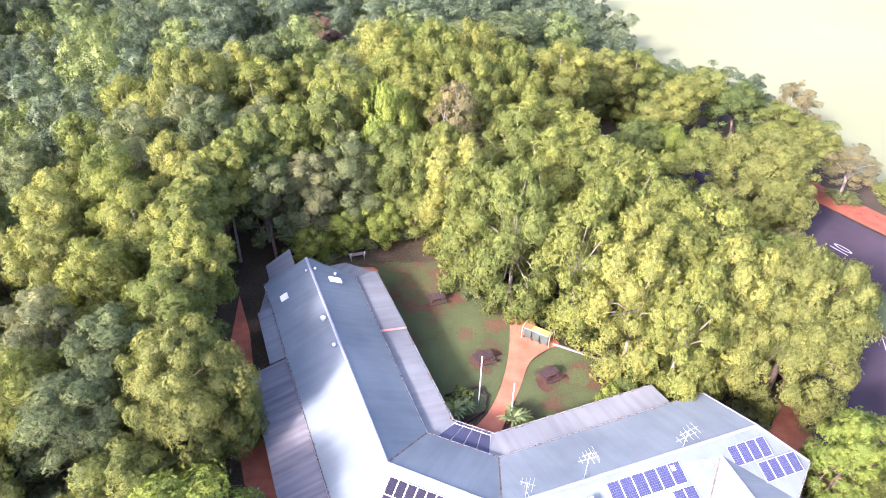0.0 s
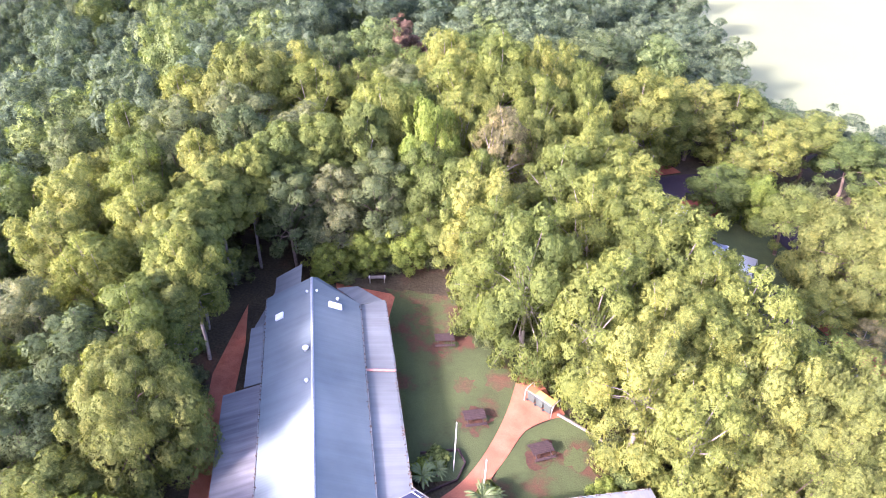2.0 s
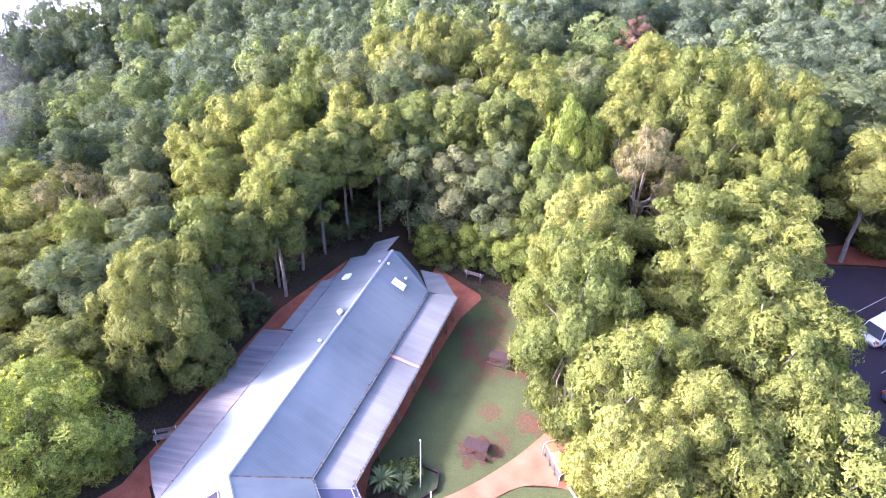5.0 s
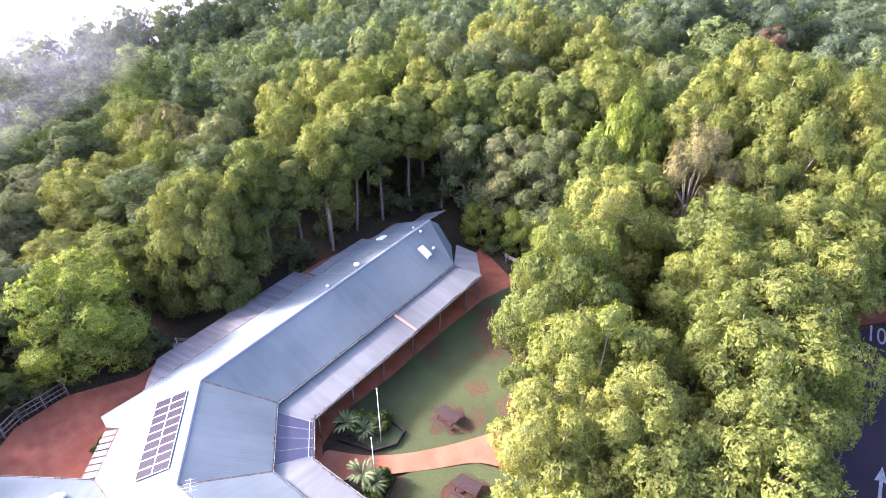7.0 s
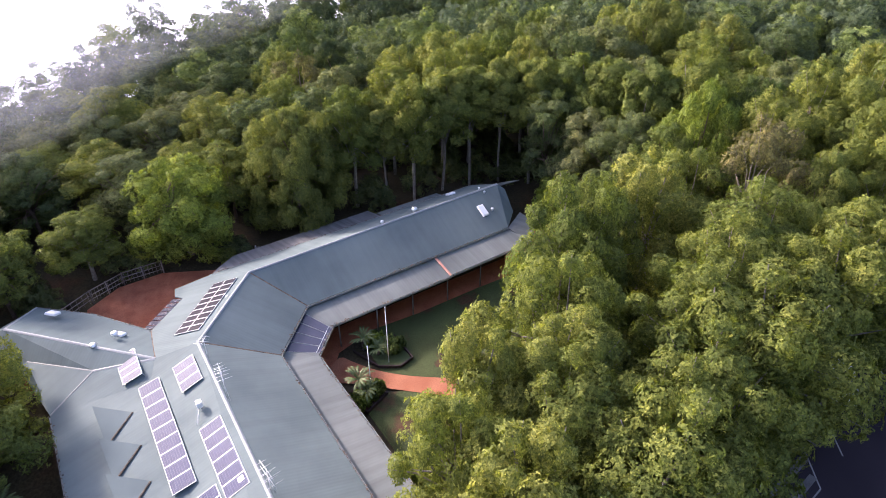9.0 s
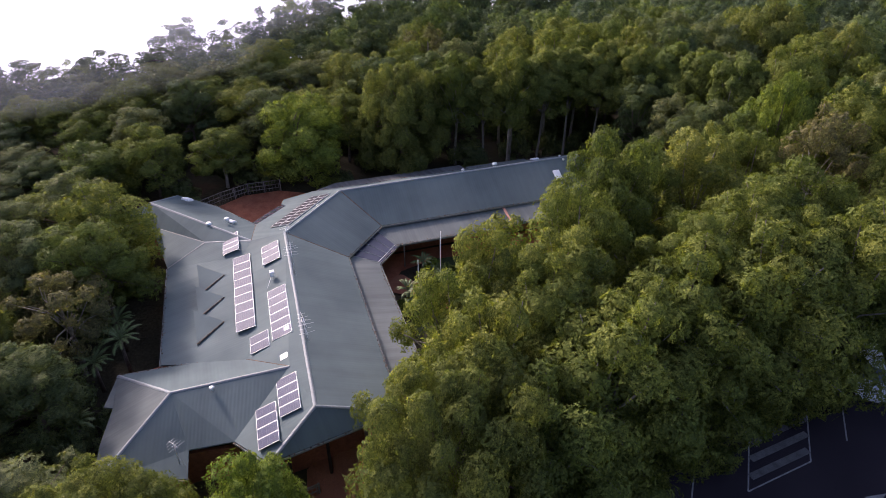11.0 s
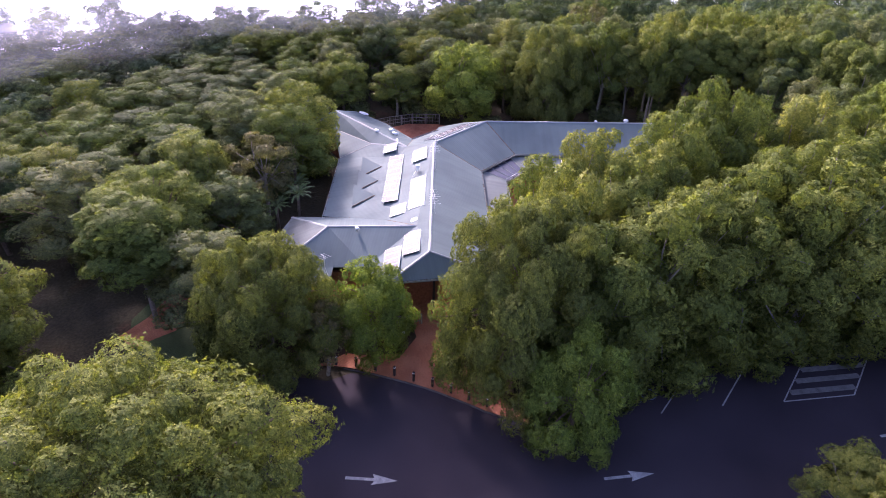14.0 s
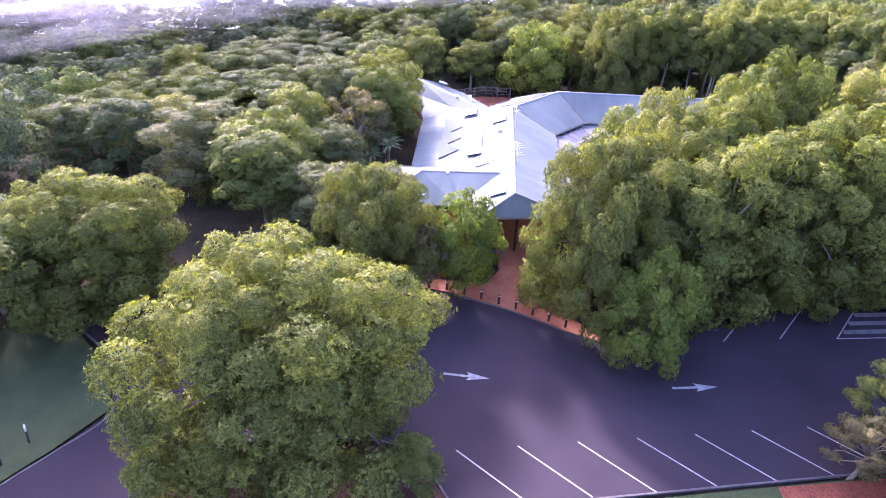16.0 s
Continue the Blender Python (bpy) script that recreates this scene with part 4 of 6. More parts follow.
def south_array(x, y, cols, w, h, label, lift=0.03, steep=0.371):
    solar_array(Vector((x, y, on_south(x, y, lift))), D2, N2 * 0.928 + Vector((0, 0, steep)), cols, 1, w, h, label)


south_array(5.30, 16.56, 9, 0.88, 1.20, "long solar array of pale glaring panels on the roof", 0.22, 0.22)
south_array(2.55, 14.75, 4, 0.60, 1.18, "four-panel solar array tilted on the roof", 0.35, 0.30)
south_array(4.65, 18.43, 3, 0.72, 1.28, "three-panel solar array on the roof")
south_array(9.45, 20.45, 6, 0.78, 1.25, "six-panel solar array on the roof")
south_array(13.15, 20.55, 2, 0.72, 1.20, "two-panel solar array on the roof")
south_array(16.80, 23.35, 4, 0.66, 1.18, "four-panel solar array near the ridge")
south_array(18.50, 22.75, 4, 0.66, 1.15, "four-panel solar array near the gable end")


def antenna(place, height, label, yaw=0.0, booms=((0.75, 1.2), (0.92, 0.9))):
    """A mast with yagi booms."""
    a = thing("television_antenna", Matrix.Translation(place) @ pose(0, 0, 0, 0, 0, yaw), label, "antenna", "roof antennas")
    rod("mast", [(0, 0, -0.1), (0, 0, height)], 0.022, M_ALU, a, 6)
    for at, length in booms:
        b = rod("boom", [(-length / 2, 0, height * at), (length / 2, 0, height * at)], 0.014, M_ALU, a, 5)
        for k in range(4):
            x = -length / 2 + length * (k + 0.5) / 4
            w = 0.22 + 0.07 * k
            rod("element", [(x, -w, height * at + 0.02), (x, w, height * at + 0.02)], 0.008, M_ALU, b, 4)
    rod("stay", [(0.25, 0.1, -0.1), (0, 0, height * 0.45)], 0.010, M_ALU, a, 4)
    return a


antenna(Vector((7.9, 21.75, 5.1)), 2.3, "tall thin aluminium antenna mast on the ridge", 20)
antenna(Vector((13.9, 24.2, 5.1)), 1.5, "aluminium yagi antenna on the ridge", 30, ((0.6, 1.5), (0.95, 1.3)))
antenna(Vector((4.6, 20.4, 5.1)), 1.3, "small bent aluminium antenna on the ridge", -15, ((0.95, 0.8),))
antenna(Vector((21.3, 19.7, 3.1)), 1.5, "small dark antenna above the gable eave", 60, ((0.95, 0.7),))


def hot_water(place):
    a = thing("roof_unit", Matrix.Translation(place) @ pose(0, 0, 0, 0, 0, 22), "small white box unit with pipes on the roof", "roof unit")
    bm = bmesh.new()
    box(bm, (0, 0, 0.32), (0.34, 0.30, 0.36), bevel=0.03)
    part("case", bm, M_WHITE, a)
    for x in (-0.12, 0.12):
        rod("leg", [(x, 0, -0.12), (x, 0, 0.18)], 0.02, M_ALU, a, 5)
    rod("pipe", [(0.1, -0.1, 0.1), (0.9, -0.4, -0.12)], 0.02, M_ALU, a, 5)


hot_water(Vector((8.1, 20.35, 4.82)))

# ---- trees ----
def leaf_cloud(rng, centres, radii, count, size, flat=0.85, heart=(0, 0, 0)):
    """Small sprays of leaves laid like shingles over the rounded, knobbly heads of a crown; few grow below a head."""
    k, subs = len(centres), 14
    share = radii ** 2 / np.sum(radii ** 2)
    idx = np.sort(rng.choice(k, k * count, p=share))
    every = np.arange(len(idx))
    out = centres - np.array(heart)
    out /= np.linalg.norm(out, axis=1)[:, None] + 1e-9
    g = rng.normal(size=(len(idx), 3)) + out[idx] * 0.55
    g[:, 2] += 0.30
    g /= np.linalg.norm(g, axis=1)[:, None]
    sub = rng.normal(size=(k, subs, 3)) + out[:, None, :] * 0.5
    sub[:, :, 2] += 0.4
    sub /= np.linalg.norm(sub, axis=2)[:, :, None]
    dots = np.einsum("ij,ikj->ik", g, sub[idx])
    best = np.argmax(dots, axis=1)
    near = np.maximum(0.0, (dots[every, best] - 0.60) / 0.40)
    knob = sub[idx, best]
    swell = rng.uniform(0.14, 0.36, (k, subs))[idx, best]
    reach = 0.72 + swell * np.sqrt(near) + rng.normal(size=len(idx)) * 0.055 + 0.16 * (rng.random(len(idx)) > 0.93)
    squash = rng.uniform(0.82, 1.20, (k, 3)) * np.array([1, 1, flat])
    p = centres[idx] + g * reach[:, None] * radii[idx][:, None] * squash[idx]
    round_knob = g - knob * 0.70
    round_knob /= np.linalg.norm(round_knob, axis=1)[:, None]
    d = g * 0.50 + round_knob * 0.55 + out[idx] * 0.20 + np.array([0, 0, 0.10])
    d /= np.linalg.norm(d, axis=1)[:, None]
    nrm = d + rng.normal(size=d.shape) * 0.45
    nrm /= np.linalg.norm(nrm, axis=1)[:, None]
    a = np.cross(nrm, rng.normal(size=d.shape))
    a /= np.linalg.norm(a, axis=1)[:, None] + 1e-9
    b = np.cross(nrm, a)
    s = size * rng.uniform(0.6, 1.25, len(idx))
    la, lb = a * s[:, None] * 0.62, b * (s * 0.36)[:, None]
    tri = np.stack([p - la, p - lb * 1.0 + la * 0.7, p + lb * 1.0 + la * 0.7], 1)
    soft = d * 0.75 + nrm * 0.55
    soft /= np.linalg.norm(soft, axis=1)[:, None]
    return tri.reshape(-1, 3), np.repeat(soft, 3, 0)


def icosphere(level):
    bm = bmesh.new()
    bmesh.ops.create_icosphere(bm, subdivisions=level, radius=1.0)
    v = np.array([tuple(x.co) for x in bm.verts])
    f = np.array([[q.index for q in x.verts] for x in bm.faces])
    bm.free()
    return v, f


ICO = {1: icosphere(1), 2: icosphere(2)}


def crown_mesh(name, seed, height, radius, low, clumps, count, size, material, clump=(0.26, 0.40), core=(0.35, 0.55), shape=1.0, flat=0.85, span=1.55):
    """A crown of leaf clumps over a dome from low to height; returns the mesh and the clumps' centres."""
    rng = np.random.default_rng(seed)
    i = np.arange(clumps) + 0.5
    up = 1 - span * i / clumps
    ang = i * 2.399963 + rng.uniform(0, 6.28)
    ring = np.sqrt(np.maximum(0, 1 - up * up))
    mid, half = (low + height) / 2, (height - low) / 2
    wob = rng.uniform(0.66, 1.14, clumps)
    cr = radius * rng.uniform(*clump, clumps) * np.where(np.arange(clumps) % 5 < 2, rng.uniform(0.50, 0.75, clumps), 1.0)
    c = np.stack([np.cos(ang) * ring * (radius - cr * 0.7) * wob, np.sin(ang) * ring * (radius - cr * 0.7) * wob, mid - half * 0.25 + up * (half * 1.25 - cr * 0.8) * shape * (0.75 + 0.25 * wob)], 1)
    c[:, :2] += rng.normal(size=(clumps, 2)) * radius * 0.07
    c[:, 2] = np.maximum(c[:, 2], low * 0.75 + cr * 0.5)
    lv, ln = leaf_cloud(rng, c, cr, count, size, flat, (0, 0, mid - half * 0.3))
    verts, normals, sizes = [lv], [ln], [np.full(len(lv) // 3, 3)]
    loops = [np.arange(len(lv))]
    base = len(lv)
    iv, fc = ICO[1]
    for q, rq in zip(c, cr):                    # the dense inside of each head
        bulk = iv * rng.uniform(0.62, 0.76, (len(iv), 1)) * rq * np.array([1, 1, flat * 0.9])
        verts.append(bulk + q)
        normals.append(iv + rng.normal(size=iv.shape) * 0.15)
        loops.append((fc + base).ravel())
        sizes.append(np.full(len(fc), 3))
        base += len(iv)
    iv, fc = ICO[2]
    for grow in core:
        verts.append(iv * np.array([radius * grow, radius * grow, half * grow * 1.15]) * rng.uniform(0.80, 1.15, (len(iv), 1)) + np.array([0, 0, mid]))
        normals.append(iv + rng.normal(size=iv.shape) * 0.4)
        loops.append((fc + base).ravel())
        sizes.append(np.full(len(fc), 3))
        base += len(iv)
    normals = [q / np.linalg.norm(q, axis=1)[:, None] for q in normals]
    verts, normals, loops, sizes = (np.concatenate(x) for x in (verts, normals, loops, sizes))
    me = bpy.data.meshes.new(name)
    me.vertices.add(len(verts))
    me.vertices.foreach_set("co", verts.ravel())
    me.loops.add(len(loops))
    me.loops.foreach_set("vertex_index", loops.astype(np.int32))
    me.polygons.add(len(sizes))
    me.polygons.foreach_set("loop_start", np.concatenate([[0], np.cumsum(sizes)[:-1]]).astype(np.int32))
    me.polygons.foreach_set("use_smooth", np.ones(len(sizes), bool))
    me.update(calc_edges=True)
    me.validate()
    me.normals_split_custom_set_from_vertices([tuple(x) for x in normals])
    me.materials.append(material)
    return me, c, cr


def trunk_mesh(name, seed, height, fork, girth, targets, material, sides=6, lean=0.4):
    """A tapered trunk that forks into limbs reaching the clumps."""
    rnd = random.Random(seed)
    top = Vector((rnd.uniform(-lean, lean), rnd.uniform(-lean, lean), fork))
    pts = [Vector((0, 0, -0.8)), Vector((0, 0, 0.0)), top * 0.35 + Vector((rnd.uniform(-0.15, 0.15), rnd.uniform(-0.15, 0.15), 0)), top * 0.7, top]
    allv, allf = tube_data(pts, [girth * 1.5, girth * 1.15, girth * 0.9, girth * 0.8, girth * 0.7], sides)
    for t in targets:
        t = Vector(t)
        start = top * rnd.uniform(0.62, 1.0)
        bend = start.lerp(t, 0.5) + Vector((rnd.uniform(-0.4, 0.4), rnd.uniform(-0.4, 0.4), rnd.uniform(0.1, 0.6)))
        g = girth * rnd.uniform(0.28, 0.45)
        v, f = tube_data([start, bend, t], [g, g * 0.65, g * 0.25], max(4, sides - 2))
        off = len(allv)
        allv += v
        allf += [tuple(i + off for i in q) for q in f]
    me = bpy.data.meshes.new(name)
    me.from_pydata([tuple(v) for v in allv], [], allf)
    me.polygons.foreach_set("use_smooth", [True] * len(me.polygons))
    me.materials.append(material)
    return me


def tree_kind(name, label, seed, height, radius, low, clumps, count, size, leaves, bark, fork=0.55, girth=0.18, limbs=18, **more):
    """A tree to copy: an Empty at its foot with a trunk and a crown."""
    root = new(name)
    root.empty_display_size = 0.5
    tagged(root, label, "tree", "trees")
    me, c, cr = crown_mesh("crown", seed, height, radius, low, clumps, count, size, leaves, **more)
    pick = sorted(range(len(c)), key=lambda i: (i * 7919 + seed) % 101)[:limbs]
    ends = []
    for n, i in enumerate(pick):                # every other limb reaches out through its clump as a bare twig
        away = Vector((c[i][0], c[i][1], (c[i][2] - (low + height) / 2) * 0.8)).normalized()
        ends.append(Vector(c[i]) + away * cr[i] * (1.0 if n % 2 == 0 else 0.3))
    tm = trunk_mesh("trunk", seed, height, low + (height - low) * 0.25 if fork is None else height * fork, girth, ends, bark)
    for n, d in (("trunk", tm), ("crown", me)):
        o = new(n, d)
        o.parent = root
    root["h"], root["r"] = height, radius
    return root


KINDS = {}
NEAR = dict(clumps=32, count=250, size=0.32, clump=(0.26, 0.42), core=(0.45,))
for i in range(3):
    KINDS["gold", i] = tree_kind("eucalypt_tree", "tall tree with billowing yellow-green foliage and pale trunk", 11 + i, 12.0, 3.1, 4.2, leaves=M_LEAF_GOLD, bark=M_BARK_PALE, **NEAR)
    KINDS["green", i] = tree_kind("broadleaf_tree", "dense mid-green broadleaf tree at the forest edge", 21 + i, 11.0, 3.2, 3.0, leaves=M_LEAF_GREEN, bark=M_BARK, **NEAR)
    KINDS["dark", i] = tree_kind("rainforest_tree", "dark green rainforest tree with vines", 31 + i, 12.0, 3.0, 2.4, leaves=M_LEAF_DARK, bark=M_BARK, **NEAR)
for i in range(2):
    KINDS["skirt", i] = tree_kind("leafy_tree", "leafy yellow-green tree with foliage down to the ground", 41 + i, 9.0, 3.0, 0.5, leaves=M_LEAF_GOLD, bark=M_BARK_GREY, span=1.85, **{**NEAR, "clumps": 36, "count": 240})
    KINDS["dry", i] = tree_kind("sparse_tree", "thin olive-brown tree with bare pale branches", 51 + i, 9.0, 2.6, 2.6, 26, 110, 0.30, M_LEAF_DRY, M_BARK_PALE, limbs=18, core=())
    KINDS["fresh", i] = tree_kind("fresh_green_tree", "round tree with fresh bright green leaves", 61 + i, 7.0, 3.0, 0.9, leaves=M_LEAF_FRESH, bark=M_BARK, span=1.8, **NEAR)
    KINDS["hero", i] = tree_kind("spreading_tree", "large spreading tree with a dome of bright green foliage", 71 + i, 11.5, 6.0, 1.5, 100, 400, 0.31, M_LEAF_OLIVE if i else M_LEAF_DEEP, M_BARK, clump=(0.15, 0.28), limbs=20, girth=0.32, span=1.8)
for i in range(2):
    KINDS["pole", i] = tree_kind("slender_tree", "slender tree with a bare pale trunk and high crown", 91 + i, 12.0, 2.5, 5.6, 24, 220, 0.42, M_LEAF_GOLD if i else M_LEAF_GREEN, M_BARK_GREY, fork=0.62, girth=0.13, limbs=8, clump=(0.30, 0.44))
    KINDS["vine", i] = tree_kind("vine_draped_tree", "dead tree draped in russet vines", 95 + i, 10.0, 1.9, 0.8, 26, 150, 0.42, M_LEAF_RUSSET, M_BARK, limbs=6)
FAR = {}
# far crowns wear the leaf colours with haze mixed in
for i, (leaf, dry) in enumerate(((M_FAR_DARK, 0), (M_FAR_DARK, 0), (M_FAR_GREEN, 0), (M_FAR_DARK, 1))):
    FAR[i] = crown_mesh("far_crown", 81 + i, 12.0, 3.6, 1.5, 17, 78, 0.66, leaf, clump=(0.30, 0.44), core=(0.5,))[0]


def plant(kind, x, y, top, r, i=0, turn=None, foot=None):
    """Copy a tree kind to x, y, so tall that its top is at the height top, with crown radius r."""
    ob = KINDS[kind, i % sum(1 for k in KINDS if k[0] == kind)]
    z = ground_z(x, y) - 0.1 if foot is None else foot
    s = Matrix.Diagonal((r / ob["r"], r / ob["r"], (top - z) / ob["h"], 1))
    return copy_thing(ob, Matrix.Translation((x, y, z)) @ pose(0, 0, 0, 0, 0, (x * 37 + y * 91) % 360 if turn is None else turn) @ s)


TOPS = [(9.7, 40.8, 12.8), (14.4, 33.3, 11.9), (5.0, 46.8, 14.0), (4.8, 54.3, 14.3), (13.4, 42.8, 12.6), (-2.3, 65.5, 16.2), (4.6, 80.7, 13.8), (-24.4, 60.3, 14.8), (-18.6, 40.9, 13.0), (-11.2, 23.0, 8.8),
        (21.2, 32.0, 9.6), (29.7, 69.3, 9.5), (-11.1, 15.2, 7.6), (9.5, 10.5, 7.2), (-12.4, 25.1, 10.6), (24.2, 33.9, 10.6), (15.6, 48.7, 10.5), (3.7, -6.9, 6.0), (17.2, -18.5, 5.2), (-15.2, 27.5, 11.0),
        (-8.0, 13.0, 6.5), (-19.5, 37.9, 10.5), (-13.5, 47.2, 14.7), (-60, 13.4, 4.6), (-75, 81.5, 6.0), (-15.9, 80.2, 11.0), (7.2, 7.4, 8.5), (37.7, 9.0, 7.7), (23, 4, 8.0), (50, 60, 8), (-40, -20, 3.0), (-55, -14, 3.0), (-30, -46, 2.5), (2, -62, 4.0), (-82, 10, 2.5), (-97, 26, 2.0), (-60, 120, 10),
        (2.8, -27.2, 2.0), (-7.0, -30.1, 0.5), (-20.0, 13.1, 8.4), (-73.6, 33.2, 1.5), (-69.9, 73.0, 7.0), (22, 112, 7.5), (31, 88, 7.5), (40, 76, 7.0)]


def canopy(x, y):
    w = [1 / ((x - a) ** 2 + (y - b) ** 2 + 4) ** 1.5 for a, b, _ in TOPS]
    return sum(q * t[2] for q, t in zip(w, TOPS)) / sum(w)


PLANTED = []
# single trees that stand out: kind, x, y, top, radius
for k, x, y, top, r in (
        ("hero", 41.7, 23.2, 12.2, 6.6), ("hero", 23.2, 33.2, 13.0, 4.6), ("hero", 27.6, 19.6, 9.6, 4.0), ("fresh", 24.1, 24.8, 7.4, 2.45), ("fresh", 26.4, 37.4, 8.5, 2.5), ("dry", 26.6, 22.8, 5.6, 1.7), ("hero", 29.4, 55.6, 10.2, 5.0),
        ("hero", 37.6, 5.4, 9.2, 5.4), ("green", 41.5, 2.0, 7.6, 4.2), ("fresh", -12.6, 16.4, 9.0, 3.9), ("hero", -15.2, 25.0, 11.5, 4.0), ("gold", -17.4, 29.8, 11.8, 2.7), ("gold", -17.2, 34.8, 12.3, 2.4), ("gold", -10.4, 9.6, 6.4, 2.6),
        ("green", 9.4, 9.4, 9.0, 3.0), ("green", 23.4, 8.0, 9.4, 3.6), ("skirt", 5.4, 7.8, 9.2, 3.4), ("pole", 27.3, 10.6, 9.6, 3.2), ("skirt", 1.8, 43.4, 12.8, 3.0), ("skirt", 5.0, 40.6, 14.7, 3.4), ("skirt", 9.6, 38.8, 13.8, 3.3), ("skirt", 12.8, 34.4, 12.9, 3.1), ("skirt", 15.8, 32.4, 12.2, 2.8), ("skirt", 19.0, 34.0, 13.2, 3.1),
        ("gold", 13.4, 38.0, 13.0, 3.0), ("skirt", 0.6, 47.6, 13.2, 3.4), ("skirt", -1.6, 51.2, 12.4, 3.0), ("green", -5.4, 51.4, 12.0, 2.8), ("dark", -9.2, 50.2, 11.5, 2.8), ("dark", -12.6, 48.4, 10.5, 2.8), ("dark", -15.6, 46.4, 11.0, 2.6),
        ("skirt", 21.4, 37.2, 11.5, 3.6), ("skirt", 18.2, 40.2, 12.8, 4.1), ("skirt", 14.8, 44.4, 13.4, 4.2), ("skirt", 12.4, 48.4, 13.2, 4.2), ("skirt", 9.8, 52.8, 13.2, 4.2), ("gold", 7.4, 57.2, 12.6, 4.0), ("gold", 15.4, 37.2, 12.4, 3.0), ("gold", 16.0, 41.6, 12.2, 3.0), ("gold", 11.0, 45.2, 13.2, 3.2), ("gold", 8.2, 48.6, 13.4, 3.2), ("gold", 5.4, 51.6, 13.6, 3.2),
        ("pole", -17.8, 32.4, 10.4, 2.3), ("pole", -18.4, 35.0, 11.0, 2.3), ("pole", -18.9, 37.6, 11.6, 2.4), ("pole", -19.4, 40.2, 12.0, 2.5), ("pole", -19.6, 43.0, 12.4, 2.4), ("pole", -18.6, 45.6, 12.8, 2.5), ("pole", -16.8, 48.6, 13.4, 2.5),
        ("pole", -14.4, 50.8, 13.8, 2.5), ("pole", -11.4, 52.6, 14.2, 2.5), ("hero", -25.6, 59.4, 15.2, 4.8), ("gold", -19.6, 61.0, 13.8, 3.6), ("gold", -2.6, 65.0, 16.6, 3.7), ("gold", -6.0, 62.6, 15.4, 3.3), ("gold", -10.6, 55.6, 15.6, 3.1), ("fresh", -6.2, 54.0, 14.6, 2.8), ("dark", 5.6, 80.4, 13.2, 5.2), ("dark", 0.4, 80.0, 12.4, 4.2), ("gold", -22.6, 38.4, 12.4, 3.0), ("vine", -16.0, 80.4, 10.8, 2.0), ("vine", -18.4, 83.8, 11.5, 2.2),
        ("fresh", 20.4, 68.6, 5.6, 1.9), ("fresh", 23.4, 66.4, 6.0, 2.0), ("green", 22.2, 70.4, 6.4, 2.2), ("green", 25.4, 62.2, 7.4, 2.8), ("green", 19.4, 65.6, 6.6, 2.8), ("skirt", 12.2, 77.0, 10.0, 4.0), ("gold", 11.2, 71.8, 12.8, 3.7), ("green", 17.6, 79.4, 9.6, 3.8), ("skirt", 21.6, 80.4, 9.4, 3.8), ("green", 25.4, 79.0, 7.6, 3.0), ("skirt", 14.8, 77.4, 8.4, 2.8), ("green", 29.6, 77.4, 8.4, 3.2), ("green", 33.0, 74.4, 8.0, 3.2), ("dry", 38.6, 72.8, 8.6, 3.2), ("skirt", 36.4, 70.0, 7.4, 3.2), ("green", 38.6, 66.0, 7.0, 3.0), ("dry", 41.0, 61.8, 6.2, 2.6), ("green", 44.6, 57.2, 6.4, 2.8), ("gold", 47.6, 53.0, 6.0, 2.6), ("fresh", -9.8, 48.0, 5.0, 2.0), ("fresh", -6.6, 49.3, 6.2, 2.2), ("green", -3.4, 49.6, 6.6, 2.2), ("fresh", -12.6, 46.0, 4.6, 1.8), 
        ("dry", 47.0, 31.0, 4.0, 1.8), ("green", 40.6, 29.4, 3.2, 1.6), ("dry", 29.6, 48.9, 4.2, 1.7), ("gold", 26.2, 50.2, 5.4, 2.1)):
    plant(k, x, y, top, r, i=(1 if x < 30 else 0) if k == "hero" else len(PLANTED))
    PLANTED.append((x, y, r * 0.8))

BUILT = [(-16.2, 44.6), (-9, 45), (-5.2, 43.2), (1.2, 27.8), (3.5, 27), (14.6, 32.6), (18.8, 31.4), (22.6, 24), (23.6, 15.5), (15.5, 12.4), (5.5, 10.6), (-1.2, 4.6), (-5.4, 7.6), (-6, 10), (-9.8, 11.0), (-10.6, 19.0), (-13, 25.5), (-16, 33)]
COURT = [(-10.2, 46.4), (-6, 48.2), (-0.8, 48.6), (0.4, 45), (0.8, 40), (5.0, 41), (8.8, 36.9), (11.7, 34.2), (12.2, 31.8), (4, 26), (-6, 41)]
FRONT = [(17, 24), (22, 20.5), (25, 19), (31, 17), (26, 35), (22, 29.5), (17, 29)]
ROAD2 = [(41.2, 41.2), (24.2, 67.7), (27.3, 73.3), (31.5, 71.0), (38.5, 60.5), (54.0, 38.0)]
FIELD = [(18, 138), (22, 106), (26, 93), (33, 89), (38, 89), (42, 80), (41, 70), (42, 63), (56, 55), (150, 30), (400, 300), (10, 300)]
CLEAR = [(-29, 90), (-31, 80), (-24, 78), (-14, 82), (-13, 90), (-20, 93)]
EASTLAWN = [(39.5, 30), (39, 27), (46, 18), (70, 20), (70, 12), (45, 12), (40, 4), (46, 0), (80, 0), (80, 70), (50, 56), (44, 36)]
AREAS = ((BUILT, 1.9), (COURT, 2.0), (FRONT, 1.0), (ASPHALT, 1.6), (ROAD2, 1.5), (FIELD, 2.0), (CLEAR, 1.5), (EASTLAWN, 2.0), (ISLE, 1.5), ([(38, 33), (46, 35), (57, 37), (52, 46), (41, 45)], 2.5))


PLATEAU = EDGE + [(-100, 200), (100, 200), (100, -62)]


def free(x, y, margin=0.0):
    return all(gap_to((x, y), poly) > m + margin for poly, m in AREAS)


